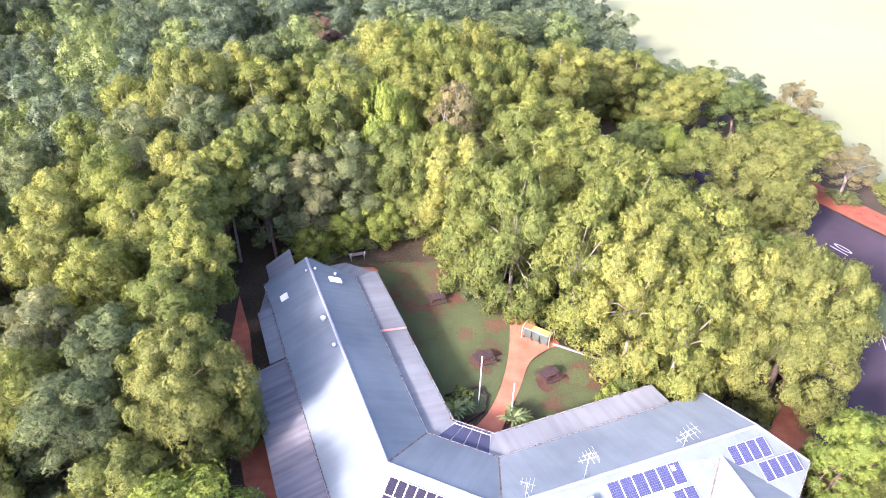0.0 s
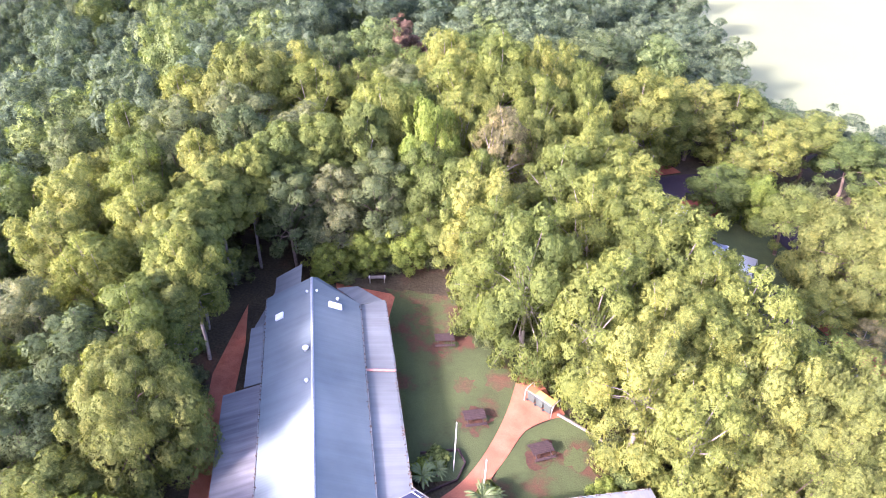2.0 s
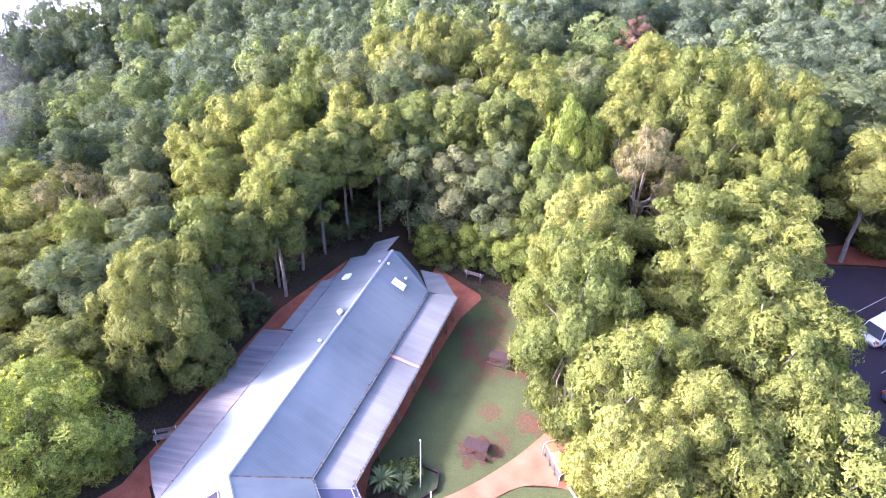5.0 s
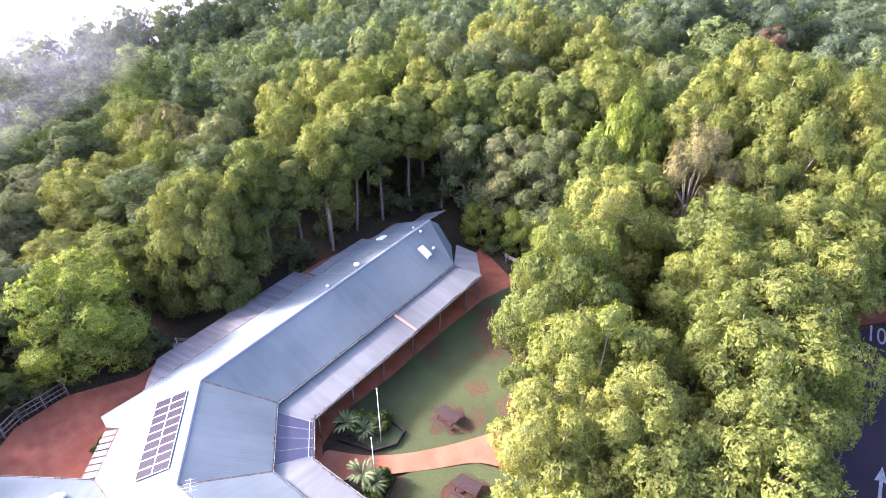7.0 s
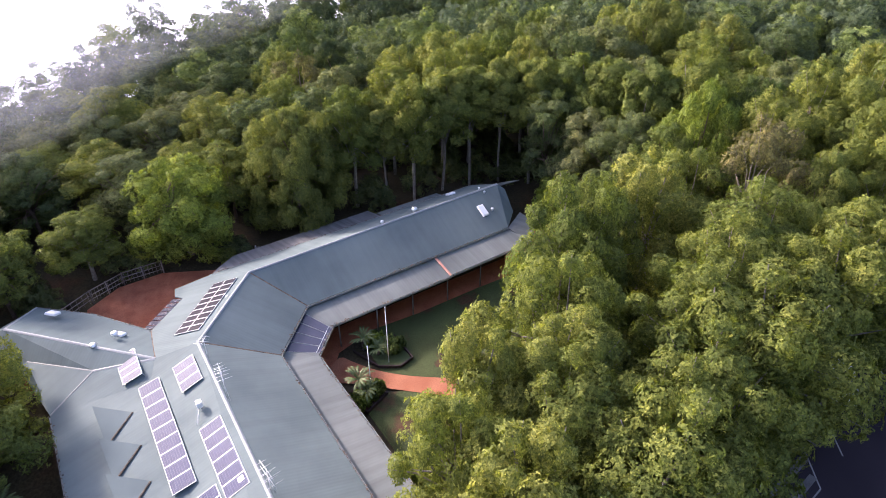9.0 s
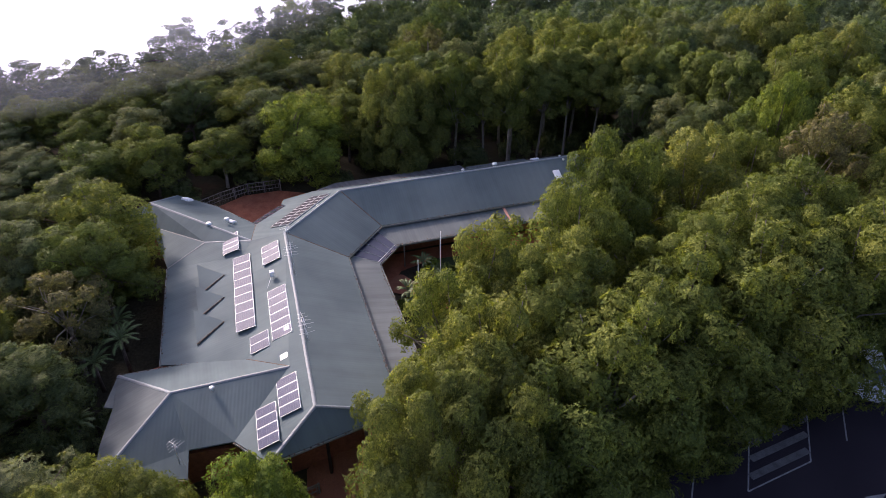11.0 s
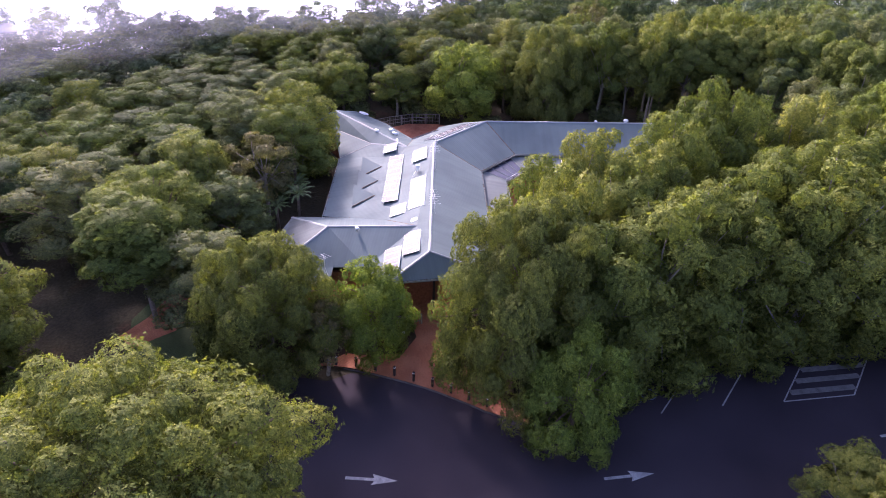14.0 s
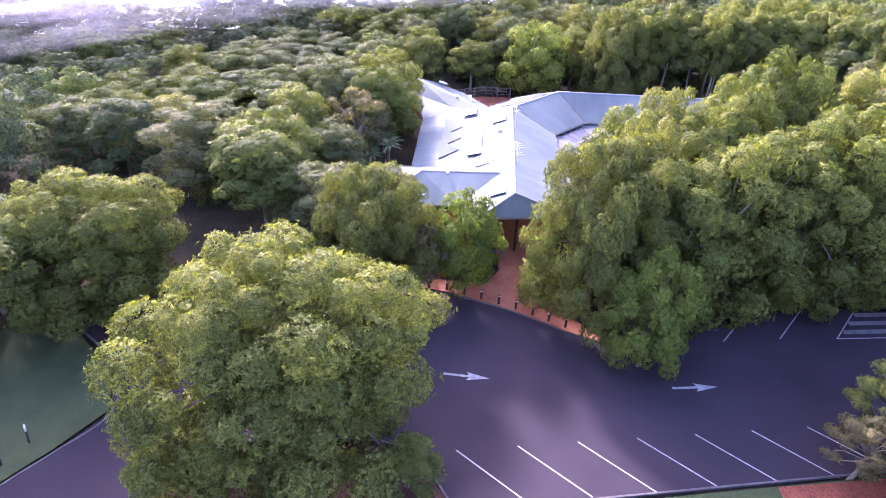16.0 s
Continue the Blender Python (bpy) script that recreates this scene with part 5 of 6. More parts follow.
def scatter():
    rnd = random.Random(5)
    count, far = 0, []
    tries = []
    for n in range(12000):
        x, y = rnd.uniform(-116, 62), rnd.uniform(-80, 135)
        tries.append((math.hypot(x - 6, (y - 32) * 0.9), x, y))
    tries.sort()
    cell = {}
    for p in PLANTED:
        cell.setdefault((int(p[0] // 8), int(p[1] // 8)), []).append(p)
    for dist, x, y in tries:
        grove = x > -4 and 28 < y < 78 and dist < 60
        near = dist < 46
        r = (rnd.uniform(2.4, 3.2) if grove else rnd.uniform(2.6, 3.6)) if near else rnd.uniform(3.2, 4.4)
        i, j = int(x // 8), int(y // 8)
        if any(math.hypot(x - a, y - b) < (r * 0.72 + q * 0.74) for di in (-1, 0, 1) for dj in (-1, 0, 1) for a, b, q in cell.get((i + di, j + dj), ())):
            continue
        if not free(x, y) or not inside((x, y), PLATEAU):
            continue
        cell.setdefault((i, j), []).append((x, y, r))
        top = max(canopy(x, y), ground_z(x, y) + 6.0) + rnd.uniform(-1.4, 0.9)
        west = x < -26 or y < 2
        pick = rnd.random()
        if near and count < 200:
            if grove:
                kind = "gold" if pick < 0.72 else "skirt" if pick < 0.84 else "green" if pick < 0.98 else "dry"
            elif west:
                kind = "dark" if pick < 0.42 else "green" if pick < 0.84 else "dry" if pick < 0.89 else "gold"
            else:
                kind = "green" if pick < 0.40 else "gold" if pick < 0.52 else "dark" if pick < 0.93 else "dry"
            plant(kind, x, y, top, r, i=count)
            count += 1
        else:
            far.append((x, y, top + rnd.uniform(-1, 0.5) + (rnd.uniform(1.0, 4.0) if rnd.random() < 0.16 else 0.0), r, rnd.choice((0, 0, 1, 1, 2, 3)), rnd.uniform(0, 6.28)))
    return count, far


count_near, far_trees = scatter()


def far_woods(trees):
    """The woods further off: all crowns of one kind joined, too many to count."""
    for kind in FAR:
        src = FAR[kind]
        n = len(src.vertices)
        co = np.empty(n * 3, np.float32)
        src.vertices.foreach_get("co", co)
        co = co.reshape(-1, 3)
        nl = len(src.loops)
        li = np.empty(nl, np.int32)
        src.loops.foreach_get("vertex_index", li)
        ls = np.empty(len(src.polygons), np.int32)
        src.polygons.foreach_get("loop_start", ls)
        vn = np.empty(nl * 3, np.float32)
        src.corner_normals.foreach_get("vector", vn)
        vn = vn.reshape(-1, 3)
        picks = [t for t in trees if t[4] == kind]
        allv, alll, alls, alln = [], [], [], []
        for k, (x, y, top, r, _, w) in enumerate(picks):
            z = ground_z(x, y) - 0.3
            c, s = math.cos(w), math.sin(w)
            rot = np.array([[c, -s, 0], [s, c, 0], [0, 0, 1]], np.float32)
            allv.append((co * np.array([r / 3.6, r / 3.6, (top - z) / 12.0], np.float32)) @ rot.T + np.array([x, y, z], np.float32))
            alll.append(li + k * n)
            alls.append(ls + k * nl)
            alln.append(vn @ rot.T)
        me = bpy.data.meshes.new("far_woods")
        v, l, s, nn = (np.concatenate(q) for q in (allv, alll, alls, alln))
        me.vertices.add(len(v))
        me.vertices.foreach_set("co", v.ravel())
        me.loops.add(len(l))
        me.loops.foreach_set("vertex_index", l.astype(np.int32))
        me.polygons.add(len(s))
        me.polygons.foreach_set("loop_start", s.astype(np.int32))
        me.polygons.foreach_set("use_smooth", np.ones(len(s), bool))
        me.update(calc_edges=True)
        me.normals_split_custom_set([tuple(q) for q in nn])
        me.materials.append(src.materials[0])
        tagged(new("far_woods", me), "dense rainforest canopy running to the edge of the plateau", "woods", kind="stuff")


far_woods(far_trees)


def undergrowth():
    """Low dark shrubs that fill the ground between the trunks; too many to count."""
    rnd = random.Random(9)
    src = crown_mesh("undergrowth", 99, 1.6, 1.2, 0.05, 7, 30, 0.48, M_LEAF_DARK, clump=(0.4, 0.55), core=(0.4,))[0]
    n, nl = len(src.vertices), len(src.loops)
    co, li = np.empty(n * 3, np.float32), np.empty(nl, np.int32)
    src.vertices.foreach_get("co", co)
    src.loops.foreach_get("vertex_index", li)
    co, picks = co.reshape(-1, 3), []
    while len(picks) < 330:
        x, y = rnd.uniform(-34, 42), rnd.uniform(-4, 74)
        if all(gap_to((x, y), poly) > (0.6 if m < 3 else m) for poly, m in AREAS):
            picks.append((x, y, rnd.uniform(0.7, 1.5), rnd.uniform(0.6, 1.8)))
    v = np.concatenate([co * np.array([s, s, h], np.float32) + np.array([x, y, ground_z(x, y) - 0.1], np.float32) for x, y, s, h in picks])
    me = bpy.data.meshes.new("undergrowth")
    me.vertices.add(len(v))
    me.vertices.foreach_set("co", v.ravel())
    me.loops.add(nl * len(picks))
    me.loops.foreach_set("vertex_index", np.concatenate([li + k * n for k in range(len(picks))]).astype(np.int32))
    me.polygons.add(nl // 3 * len(picks))
    me.polygons.foreach_set("loop_start", np.arange(0, nl * len(picks), 3, dtype=np.int32))
    me.update(calc_edges=True)
    me.materials.append(M_LEAF_DARK)
    tagged(new("undergrowth", me), "dark leafy undergrowth between the trunks", "undergrowth", kind="stuff")


undergrowth()
for root in KINDS.values():                     # the patterns themselves are not part of the place
    for o in (*root.children_recursive, root):
        bpy.data.objects.remove(o)

# ---- car park markings ----
def marking(name, outline, material=None, label="worn white painted line on asphalt", z=0.008):
    bm = bmesh.new()
    bm.faces.new([bm.verts.new((x, y, z)) for x, y in outline])
    for f in bm.faces:
        f.normal_update()
        if f.normal.z < 0:
            f.normal_flip()
    bmesh.ops.triangulate(bm, faces=bm.faces[:])
    return tagged(part(name, bm, material or M_PAINT), label, "road marking", "painted markings", "structure")


def stripe(a, b, w=0.085, z=0.008, name="parking_line", label="worn white painted bay line on asphalt"):
    a, b = Vector((*a, 0)), Vector((*b, 0))
    s = (b - a).normalized().cross(Vector((0, 0, 1))) * w / 2
    return marking(name, [((p + q).x, (p + q).y) for p, q in ((a, -s), (b, -s), (b, s), (a, s))], None, label, z)


START = Vector((37.39, 30.46))
for k in range(14):
    p = START + ROW * 3.25 * k
    q = p + BAY * 4.5
    stripe(p, q)
TOPDIR = Vector((-0.965, 0.265))
for x, y in ((23.4, 38.6), (21.5, 41.8), (19.4, 45.05), (13.5, 54.9), (11.6, 58.0), (9.8, 61.1)):
    stripe((x, y), Vector((x, y)) + TOPDIR * 5.6)
# hatched bay
HA, HB = Vector((17.55, 48.4)), Vector((15.2, 52.35))
stripe(HA, HB)
stripe(HA, HA + TOPDIR * 5.4)
stripe(HB, HB + TOPDIR * 5.4)
for k in range(4):
    s = 0.9 + 1.25 * k
    a, b = HA + TOPDIR * s, HB + TOPDIR * s
    a, b = (Vector((*q, 0)) for q in (a.lerp(b, 0.03), a.lerp(b, 0.97)))
    s = (b - a).normalized().cross(Vector((0, 0, 1))) * 0.21
    marking("hatch_bar", [((p + q).x, (p + q).y) for p, q in ((a, -s), (b, -s), (b, s), (a, s))], M_PAINT_WORN, "broad faded white bar of a hatched bay", 0.010)


def arrow(tail, tip):
    tail, tip = Vector((*tail, 0)), Vector((*tip, 0))
    d = (tip - tail).normalized()
    s = d.cross(Vector((0, 0, 1)))
    n = (tip - tail).length
    pts = [(0, -0.09), (n * 0.55, -0.09), (n * 0.50, -0.34), (n, 0), (n * 0.50, 0.34), (n * 0.55, 0.09), (0, 0.09)]
    marking("direction_arrow", [((tail + d * x + s * y).x, (tail + d * x + s * y).y) for x, y in pts], None, "white painted direction arrow on asphalt")


arrow((32.65, 27.4), (31.75, 29.95))
arrow((27.35, 39.65), (25.95, 42.0))
arrow((18.2, 53.4), (16.9, 55.6))


def speed_number(at, along, size):
    """The painted figure 10, long in the way of travel."""
    t = bpy.data.curves.new("speed_number", "FONT")
    t.body = "10"
    t.size = size
    t.align_x = "CENTER"
    t.extrude = 0.001
    ob = new("speed_number", t)
    w = math.degrees(math.atan2(along[1], along[0])) - 90
    ob.matrix_basis = pose(at[0], at[1], 0.010, 0, 0, w) @ Matrix.Diagonal((0.75, 1.5, 1, 1))
    dg = bpy.context.evaluated_depsgraph_get()
    me = bpy.data.meshes.new_from_object(ob.evaluated_get(dg))
    m = ob.matrix_basis.copy()
    bpy.data.objects.remove(ob)
    me.materials.clear()
    me.materials.append(M_PAINT)
    o = new("speed_number", me)
    o.matrix_basis = m
    tagged(o, "white painted 10 on the asphalt", "road marking", "painted markings", "structure")


speed_number((37.6, 51.6), (-0.54, 0.84), 1.8)
speed_number((10.2, 64.8), (-0.54, 0.84), 1.8)


def wheelchair(at, turn):
    """The painted wheelchair sign as plain strokes."""
    m = pose(at[0], at[1], 0.012, 0, 0, turn)
    pts = [[(0.0, 0.9), (0.0, 0.35), (0.40, 0.35), (0.60, -0.15), (0.75, -0.10)], [(0.0, 0.68), (0.3, 0.68)], [(-0.05 + 0.42 * math.cos(w), -0.08 + 0.42 * math.sin(w)) for w in [2.2 + 0.4 * k for k in range(10)]]]
    sign = thing("disabled_bay_sign", m, "pale blue painted wheelchair sign on asphalt", "road marking", "painted markings", "structure")
    for line in pts:
        bm = bmesh.new()
        for a, b in zip(line, line[1:]):
            a, b = Vector((*a, 0)), Vector((*b, 0))
            s = (b - a).normalized().cross(Vector((0, 0, 1))) * 0.035
            bm.faces.new([bm.verts.new(q) for q in (a + s, a - s, b - s, b + s)][::-1])
        part("stroke", bm, M_BLUE, sign)


wheelchair((20.3, 40.85), 250)


# ---- kerbs ----
def kerb(points, height=0.05, width=0.12, label="low concrete kerb along the asphalt", base=0.0):
    verts, faces = [], []
    n = len(points)
    for i, p in enumerate(points):
        a, b = Vector(points[max(0, i - 1)]), Vector(points[min(n - 1, i + 1)])
        d = (b - a).normalized()
        s = Vector((-d.y, d.x)) * width / 2
        p = Vector(p)
        for o, z in ((s, -0.1), (s, height - 0.02), (s * 0.7, height), (-s * 0.7, height), (-s, height - 0.02), (-s, -0.1)):
            verts.append((p.x + o.x, p.y + o.y, base + z))
    for i in range(n - 1):
        for k in range(5):
            faces.append((i * 6 + k, i * 6 + k + 1, i * 6 + 7 + k, i * 6 + 6 + k))
    faces += [tuple(range(6)), tuple(range((n - 1) * 6, n * 6))[::-1]]
    ob = mesh_object("kerb", verts, faces, M_KERB)
    return tagged(ob, label, "kerb", kind="structure")


kerb(FRONT_KERB)
kerb([(16.0 + 22.7 * s, 68.6 - 33.6 * s) for s in [k / 12 for k in range(13)]])
kerb(smooth_line([(40.4, 31.6), (39.0, 29.4), (38.6, 27.2), (40.2, 23.6), (43.0, 19.8), (46.6, 18.6), (50.0, 20.2)]))
kerb(smooth_line([(56, 11.4), (49.5, 12.3), (46.9, 12.8), (43.8, 13.1), (41.2, 10.5), (39.6, 5)]))
kerb(smooth_line([(41.0, 41.0), (37.5, 46.6), (33.0, 54.0), (24.0, 67.5), (20.7, 72.3)]))


# ---- small things on the ground ----
def bollard(x, y):
    b = thing("bollard", pose(x, y, ground_z(x, y) + 0.08), "short dark timber bollard on the kerb", "bollard", "bollards along the entrance kerb")
    bm = bmesh.new()
    box(bm, (0, 0, 0.36), (0.13, 0.13, 0.76), bevel=0.015)
    part("post", bm, M_TIMBER, b)
    bm = bmesh.new()
    box(bm, (0, 0, 0.66), (0.136, 0.136, 0.05))
    part("band", bm, M_WHITE, b, "pale reflective band")


for x, y in ((25.35, 24.05), (25.2, 25.3), (25.05, 26.5), (25.0, 27.75), (24.95, 28.95), (25.0, 30.15), (25.08, 31.3), (25.15, 32.45), (25.75, 22.9), (26.6, 21.4)):
    bollard(x, y)


def flagpole(x, y, h, label):
    p = thing("flagpole", pose(x, y, 0.74), label, "flagpole", "flagpoles")
    rod("pole", [(0, 0, 0), (0, 0, h * 0.5), (0, 0, h)], [0.034, 0.030, 0.022], M_WHITE, p, 8)
    bm = bmesh.new()
    bmesh.ops.create_icosphere(bm, subdivisions=2, radius=0.045, matrix=Matrix.Translation((0, 0, h)))
    part("finial", bm, M_WHITE, p)
    rod("halyard", [(0.05, 0, 0.8), (0.04, 0, h * 0.95)], 0.004, M_WHITE, p, 4)


flagpole(2.36, 30.5, 4.6, "tall white flagpole without a flag beside the path")
flagpole(4.5, 29.2, 3.6, "shorter white flagpole without a flag beside the path")


def picnic_table(x, y, turn):
    """Plank top on two trestles, with a bench on each side; dark stained timber."""
    t = thing("picnic_table", pose(x, y, 0.74, 0, 0, turn) @ Matrix.Scale(0.74, 4), "dark stained timber picnic table with fixed benches on lawn", "table", "picnic tables")
    for k in range(5):
        bm = bmesh.new()
        box(bm, (0, -0.36 + 0.18 * k, 0.74), (2.0, 0.165, 0.045), bevel=0.008)
        part("plank", bm, M_TIMBER, t)
    for side in (-1, 1):
        for k in range(2):
            bm = bmesh.new()
            box(bm, (0, side * (0.72 + 0.15 * k), 0.44), (2.0, 0.135, 0.045), bevel=0.008)
            part("bench_plank", bm, M_TIMBER, t)
    for sx in (-0.7, 0.7):
        for side in (-1, 1):
            rod("leg", [(sx, side * 0.62, 0), (sx, side * 0.20, 0.72)], 0.045, M_TIMBER, t, 4)
        rod("bearer", [(sx, -0.86, 0.40), (sx, 0.86, 0.40)], 0.04, M_TIMBER, t, 4)


picnic_table(-1.1, 41.3, 20)
picnic_table(2.75, 34.7, 25)
picnic_table(7.5, 33.3, 32)
def worn_ring(x, y, r, seed, n=22):
    """An uneven outline round x, y."""
    rnd = random.Random(seed)
    return [(x + r * q * math.cos(w), y + r * q * math.sin(w)) for q, w in [(rnd.uniform(0.7, 1.2), 6.2832 * k / n) for k in range(n)]]


for k, (x, y, r) in enumerate(((-1.1, 41.3, 1.0), (2.75, 34.7, 1.2), (7.5, 33.3, 1.2))):
    ground_patch("bare_patch", worn_ring(x, y, r, k), 0.040 + 0.004 * k, M_WORN, "dark damp worn earth under a picnic table", "bare earth", flat=0.72)
for k, (x, y, r) in enumerate(((-2.2, 44.4, 2.0), (-0.2, 47.4, 2.0), (1.4, 37.6, 0.8), (3.6, 38.9, 1.2), (9.8, 33.6, 0.9), (-4.6, 46.8, 1.8), (2.0, 43.2, 1.5))):
    ground_patch("bare_patch", worn_ring(x, y, r, 20 + k), 0.026 + 0.0015 * k, M_BARE, "bare red earth worn into the lawn", "bare earth", flat=0.72)


def wheelie_bin(x, y, turn, lid, label):
    b = thing("wheelie_bin", pose(x, y, 0.78, 0, 0, turn), label, "bin", "wheelie bins beside the path")
    bm = bmesh.new()
    lo = [bm.verts.new((sx * 0.22, sy * 0.25, 0.06)) for sx, sy in ((-1, -1), (1, -1), (1, 1), (-1, 1))]
    hi = [bm.verts.new((sx * 0.29, sy * 0.35, 0.98)) for sx, sy in ((-1, -1), (1, -1), (1, 1), (-1, 1))]
    bm.faces.new(lo[::-1])
    bm.faces.new(hi)
    for i in range(4):
        bm.faces.new((lo[i], lo[(i + 1) % 4], hi[(i + 1) % 4], hi[i]))
    bmesh.ops.bevel(bm, geom=bm.edges[:], offset=0.02, segments=1, affect="EDGES")
    part("body", bm, M_BIN, b)
    bm = bmesh.new()
    box(bm, (0, 0.02, 1.02), (0.60, 0.76, 0.07), bevel=0.025)
    part("lid", bm, lid, b)
    for sx in (-0.25, 0.25):
        rod("wheel", [(sx - 0.03, 0.27, 0.1), (sx + 0.03, 0.27, 0.1)], 0.10, M_BLACK, b, 12)
    rod("handle", [(-0.22, 0.42, 1.0), (0.22, 0.42, 1.0)], 0.018, M_BIN, b, 6)


M_BIN = plain("dark_green_plastic", (0.05, 0.07, 0.06), 0.5)
LIDS = (plain("red_plastic", (0.55, 0.12, 0.05), 0.45), plain("yellow_plastic", (0.65, 0.52, 0.10), 0.45), plain("orange_plastic", (0.60, 0.22, 0.07), 0.45))
wheelie_bin(6.25, 37.55, 62, LIDS[0], "dark wheelie bin with a red lid")
wheelie_bin(6.85, 37.22, 62, LIDS[1], "dark wheelie bin with a yellow lid")
wheelie_bin(7.45, 36.9, 62, LIDS[2], "dark wheelie bin with an orange lid")
stand = thing("bin_enclosure", pose(6.9, 37.35, 0.74, 0, 0, -28), "pale bent-tube rail round the wheelie bins", "rail")
for sx in (-1.1, 1.15):
    rod("hoop", [(sx, -0.5, 0), (sx, -0.5, 1.0), (sx, -0.3, 1.15), (sx, 0.4, 1.15), (sx, 0.55, 1.0), (sx, 0.55, 0)], 0.03, M_ALU, stand, 6)


def low_edge(points, label, material=None, size=(0.10, 0.22), z=0.74):
    """A low timber edge made of sleepers laid end to end."""
    e = thing("garden_edge", pose(0, 0, 0), label, "garden edging", "garden edges")
    for a, b in zip(points, points[1:]):
        a, b = Vector((*a, z)), Vector((*b, z))
        d = b - a
        bm = bmesh.new()
        box(bm, (0, 0, size[1] / 2), (d.length, size[0], size[1]), bevel=0.012)
        bm.transform(Matrix.Translation((a + b) / 2) @ Matrix.Rotation(math.atan2(d.y, d.x), 4, "Z"))
        part("sleeper", bm, material or M_TIMBER, e)


low_edge([(0.0, 31.1), (2.3, 32.05), (2.95, 31.2), (2.75, 29.85), (1.0, 28.3)], "weathered dark timber sleepers edging a planted bed")
low_edge([(5.0, 30.15), (6.35, 28.85), (5.2, 27.4)], "dark timber sleepers edging a mulched bed")
low_edge([(8.1, 36.8), (10.0, 36.0), (12.0, 35.1)], "pale timber log edging along the lawn", M_GREYWOOD, (0.14, 0.16))


def park_bench(x, y, turn, label, z=None):
    b = thing("park_bench", pose(x, y, ground_z(x, y) + 0.03 if z is None else z, 0, 0, turn), label, "bench", "benches")
    for k in range(3):
        bm = bmesh.new()
        box(bm, (0, -0.15 + 0.14 * k, 0.45), (1.5, 0.12, 0.04), bevel=0.006)
        part("seat_slat", bm, M_GREYWOOD, b)
    for k in range(2):
        bm = bmesh.new()
        box(bm, (0, 0.26, 0.62 + 0.15 * k), (1.5, 0.035, 0.11), bevel=0.006)
        part("back_slat", bm, M_GREYWOOD, b)
    for sx in (-0.6, 0.6):
        rod("leg", [(sx, -0.18, 0), (sx, -0.18, 0.44)], 0.03, M_ALU, b, 6)
        rod("leg", [(sx, 0.2, 0), (sx, 0.27, 0.85)], 0.03, M_ALU, b, 6)


park_bench(-8.4, 46.6, 200, "grey slatted bench at the edge of the lawn", 0.9)
park_bench(-10.9, 21.9, 60, "small grey bench behind the building")


def rail_fence(points, label, step=1.6, h=1.15):
    f = thing("timber_fence", pose(0, 0, 0), label, "fence", "fences")
    for a, b in zip(points, points[1:]):
        a, b = Vector(a), Vector(b)
        n = max(1, round((b - a).length / step))
        for k in range(n + 1):
            p = a.lerp(b, k / n)
            z = ground_z(p.x, p.y)
            rod("post", [(p.x, p.y, z - 0.2), (p.x, p.y, z + h)], 0.06, M_GREYWOOD, f, 5)
        za, zb = ground_z(*a), ground_z(*b)
        for q in (0.35, 0.7, h - 0.06):
            rod("rail", [(a.x, a.y, za + q), (b.x, b.y, zb + q)], 0.035, M_GREYWOOD, f, 5)
        for k in range(n * 5):
            p = a.lerp(b, (k + 0.5) / (n * 5))
            z = ground_z(p.x, p.y)
            rod("picket", [(p.x, p.y, z + 0.1), (p.x, p.y, z + h - 0.1)], 0.018, M_GREYWOOD, f, 4)


rail_fence([(-5.6, 8.9), (-7.4, 10.2), (-9.2, 12.0), (-10.3, 14.6)], "weathered grey timber fence round the red yard")
rail_fence([(20.4, 26.2), (22.4, 23.2)], "low dark timber balustrade beside the entrance", 1.2, 0.9)

for n, (x, y) in enumerate(((47.2, 11.2), (48.75, 11.3))):
    p = thing("guide_post", pose(x, y, 0, 6, -8, 0), "leaning guide post with a white top on the verge", "post", "guide posts")
    rod("stake", [(0, 0, -0.2), (0, 0, 0.75)], 0.05, M_TIMBER, p, 6)
    rod("top", [(0, 0, 0.75), (0, 0, 1.15)], 0.052, M_WHITE, p, 6, "white painted top")


def notice(x, y, turn):
    s = thing("notice_board", pose(x, y, ground_z(x, y) + 0.05, 0, 0, turn), "small white notice board with dark lettering bars", "sign")
    bm = bmesh.new()
    box(bm, (0, 0, 0.85), (0.62, 0.04, 0.48), bevel=0.01)
    part("board", bm, M_WHITE, s)
    for k in range(4):
        bm = bmesh.new()
        box(bm, (-0.04 * (k % 2), 0.024, 1.0 - 0.1 * k), (0.46 - 0.06 * k, 0.006, 0.045))
        part("lettering_bar", bm, M_TIMBER, s)
    for sx in (-0.25, 0.25):
        rod("stake", [(sx, -0.04, 0), (sx, -0.04, 1.05)], 0.025, M_TIMBER, s, 5)


notice(22.6, 25.75, -65)

# gate post and rail at the lawn beside the drive
g = thing("barrier_rail", pose(25.2, 8.9, 0.02, 0, 0, 30), "low dark timber barrier rail beside a small lawn", "barrier", "barriers")
rod("rail", [(-1.6, 0, 0.45), (1.6, 0, 0.45)], 0.07, M_TIMBER, g, 6)
for sx in (-1.4, 0, 1.4):
    rod("post", [(sx, 0, -0.1), (sx, 0, 0.55)], 0.07, M_TIMBER, g, 6)


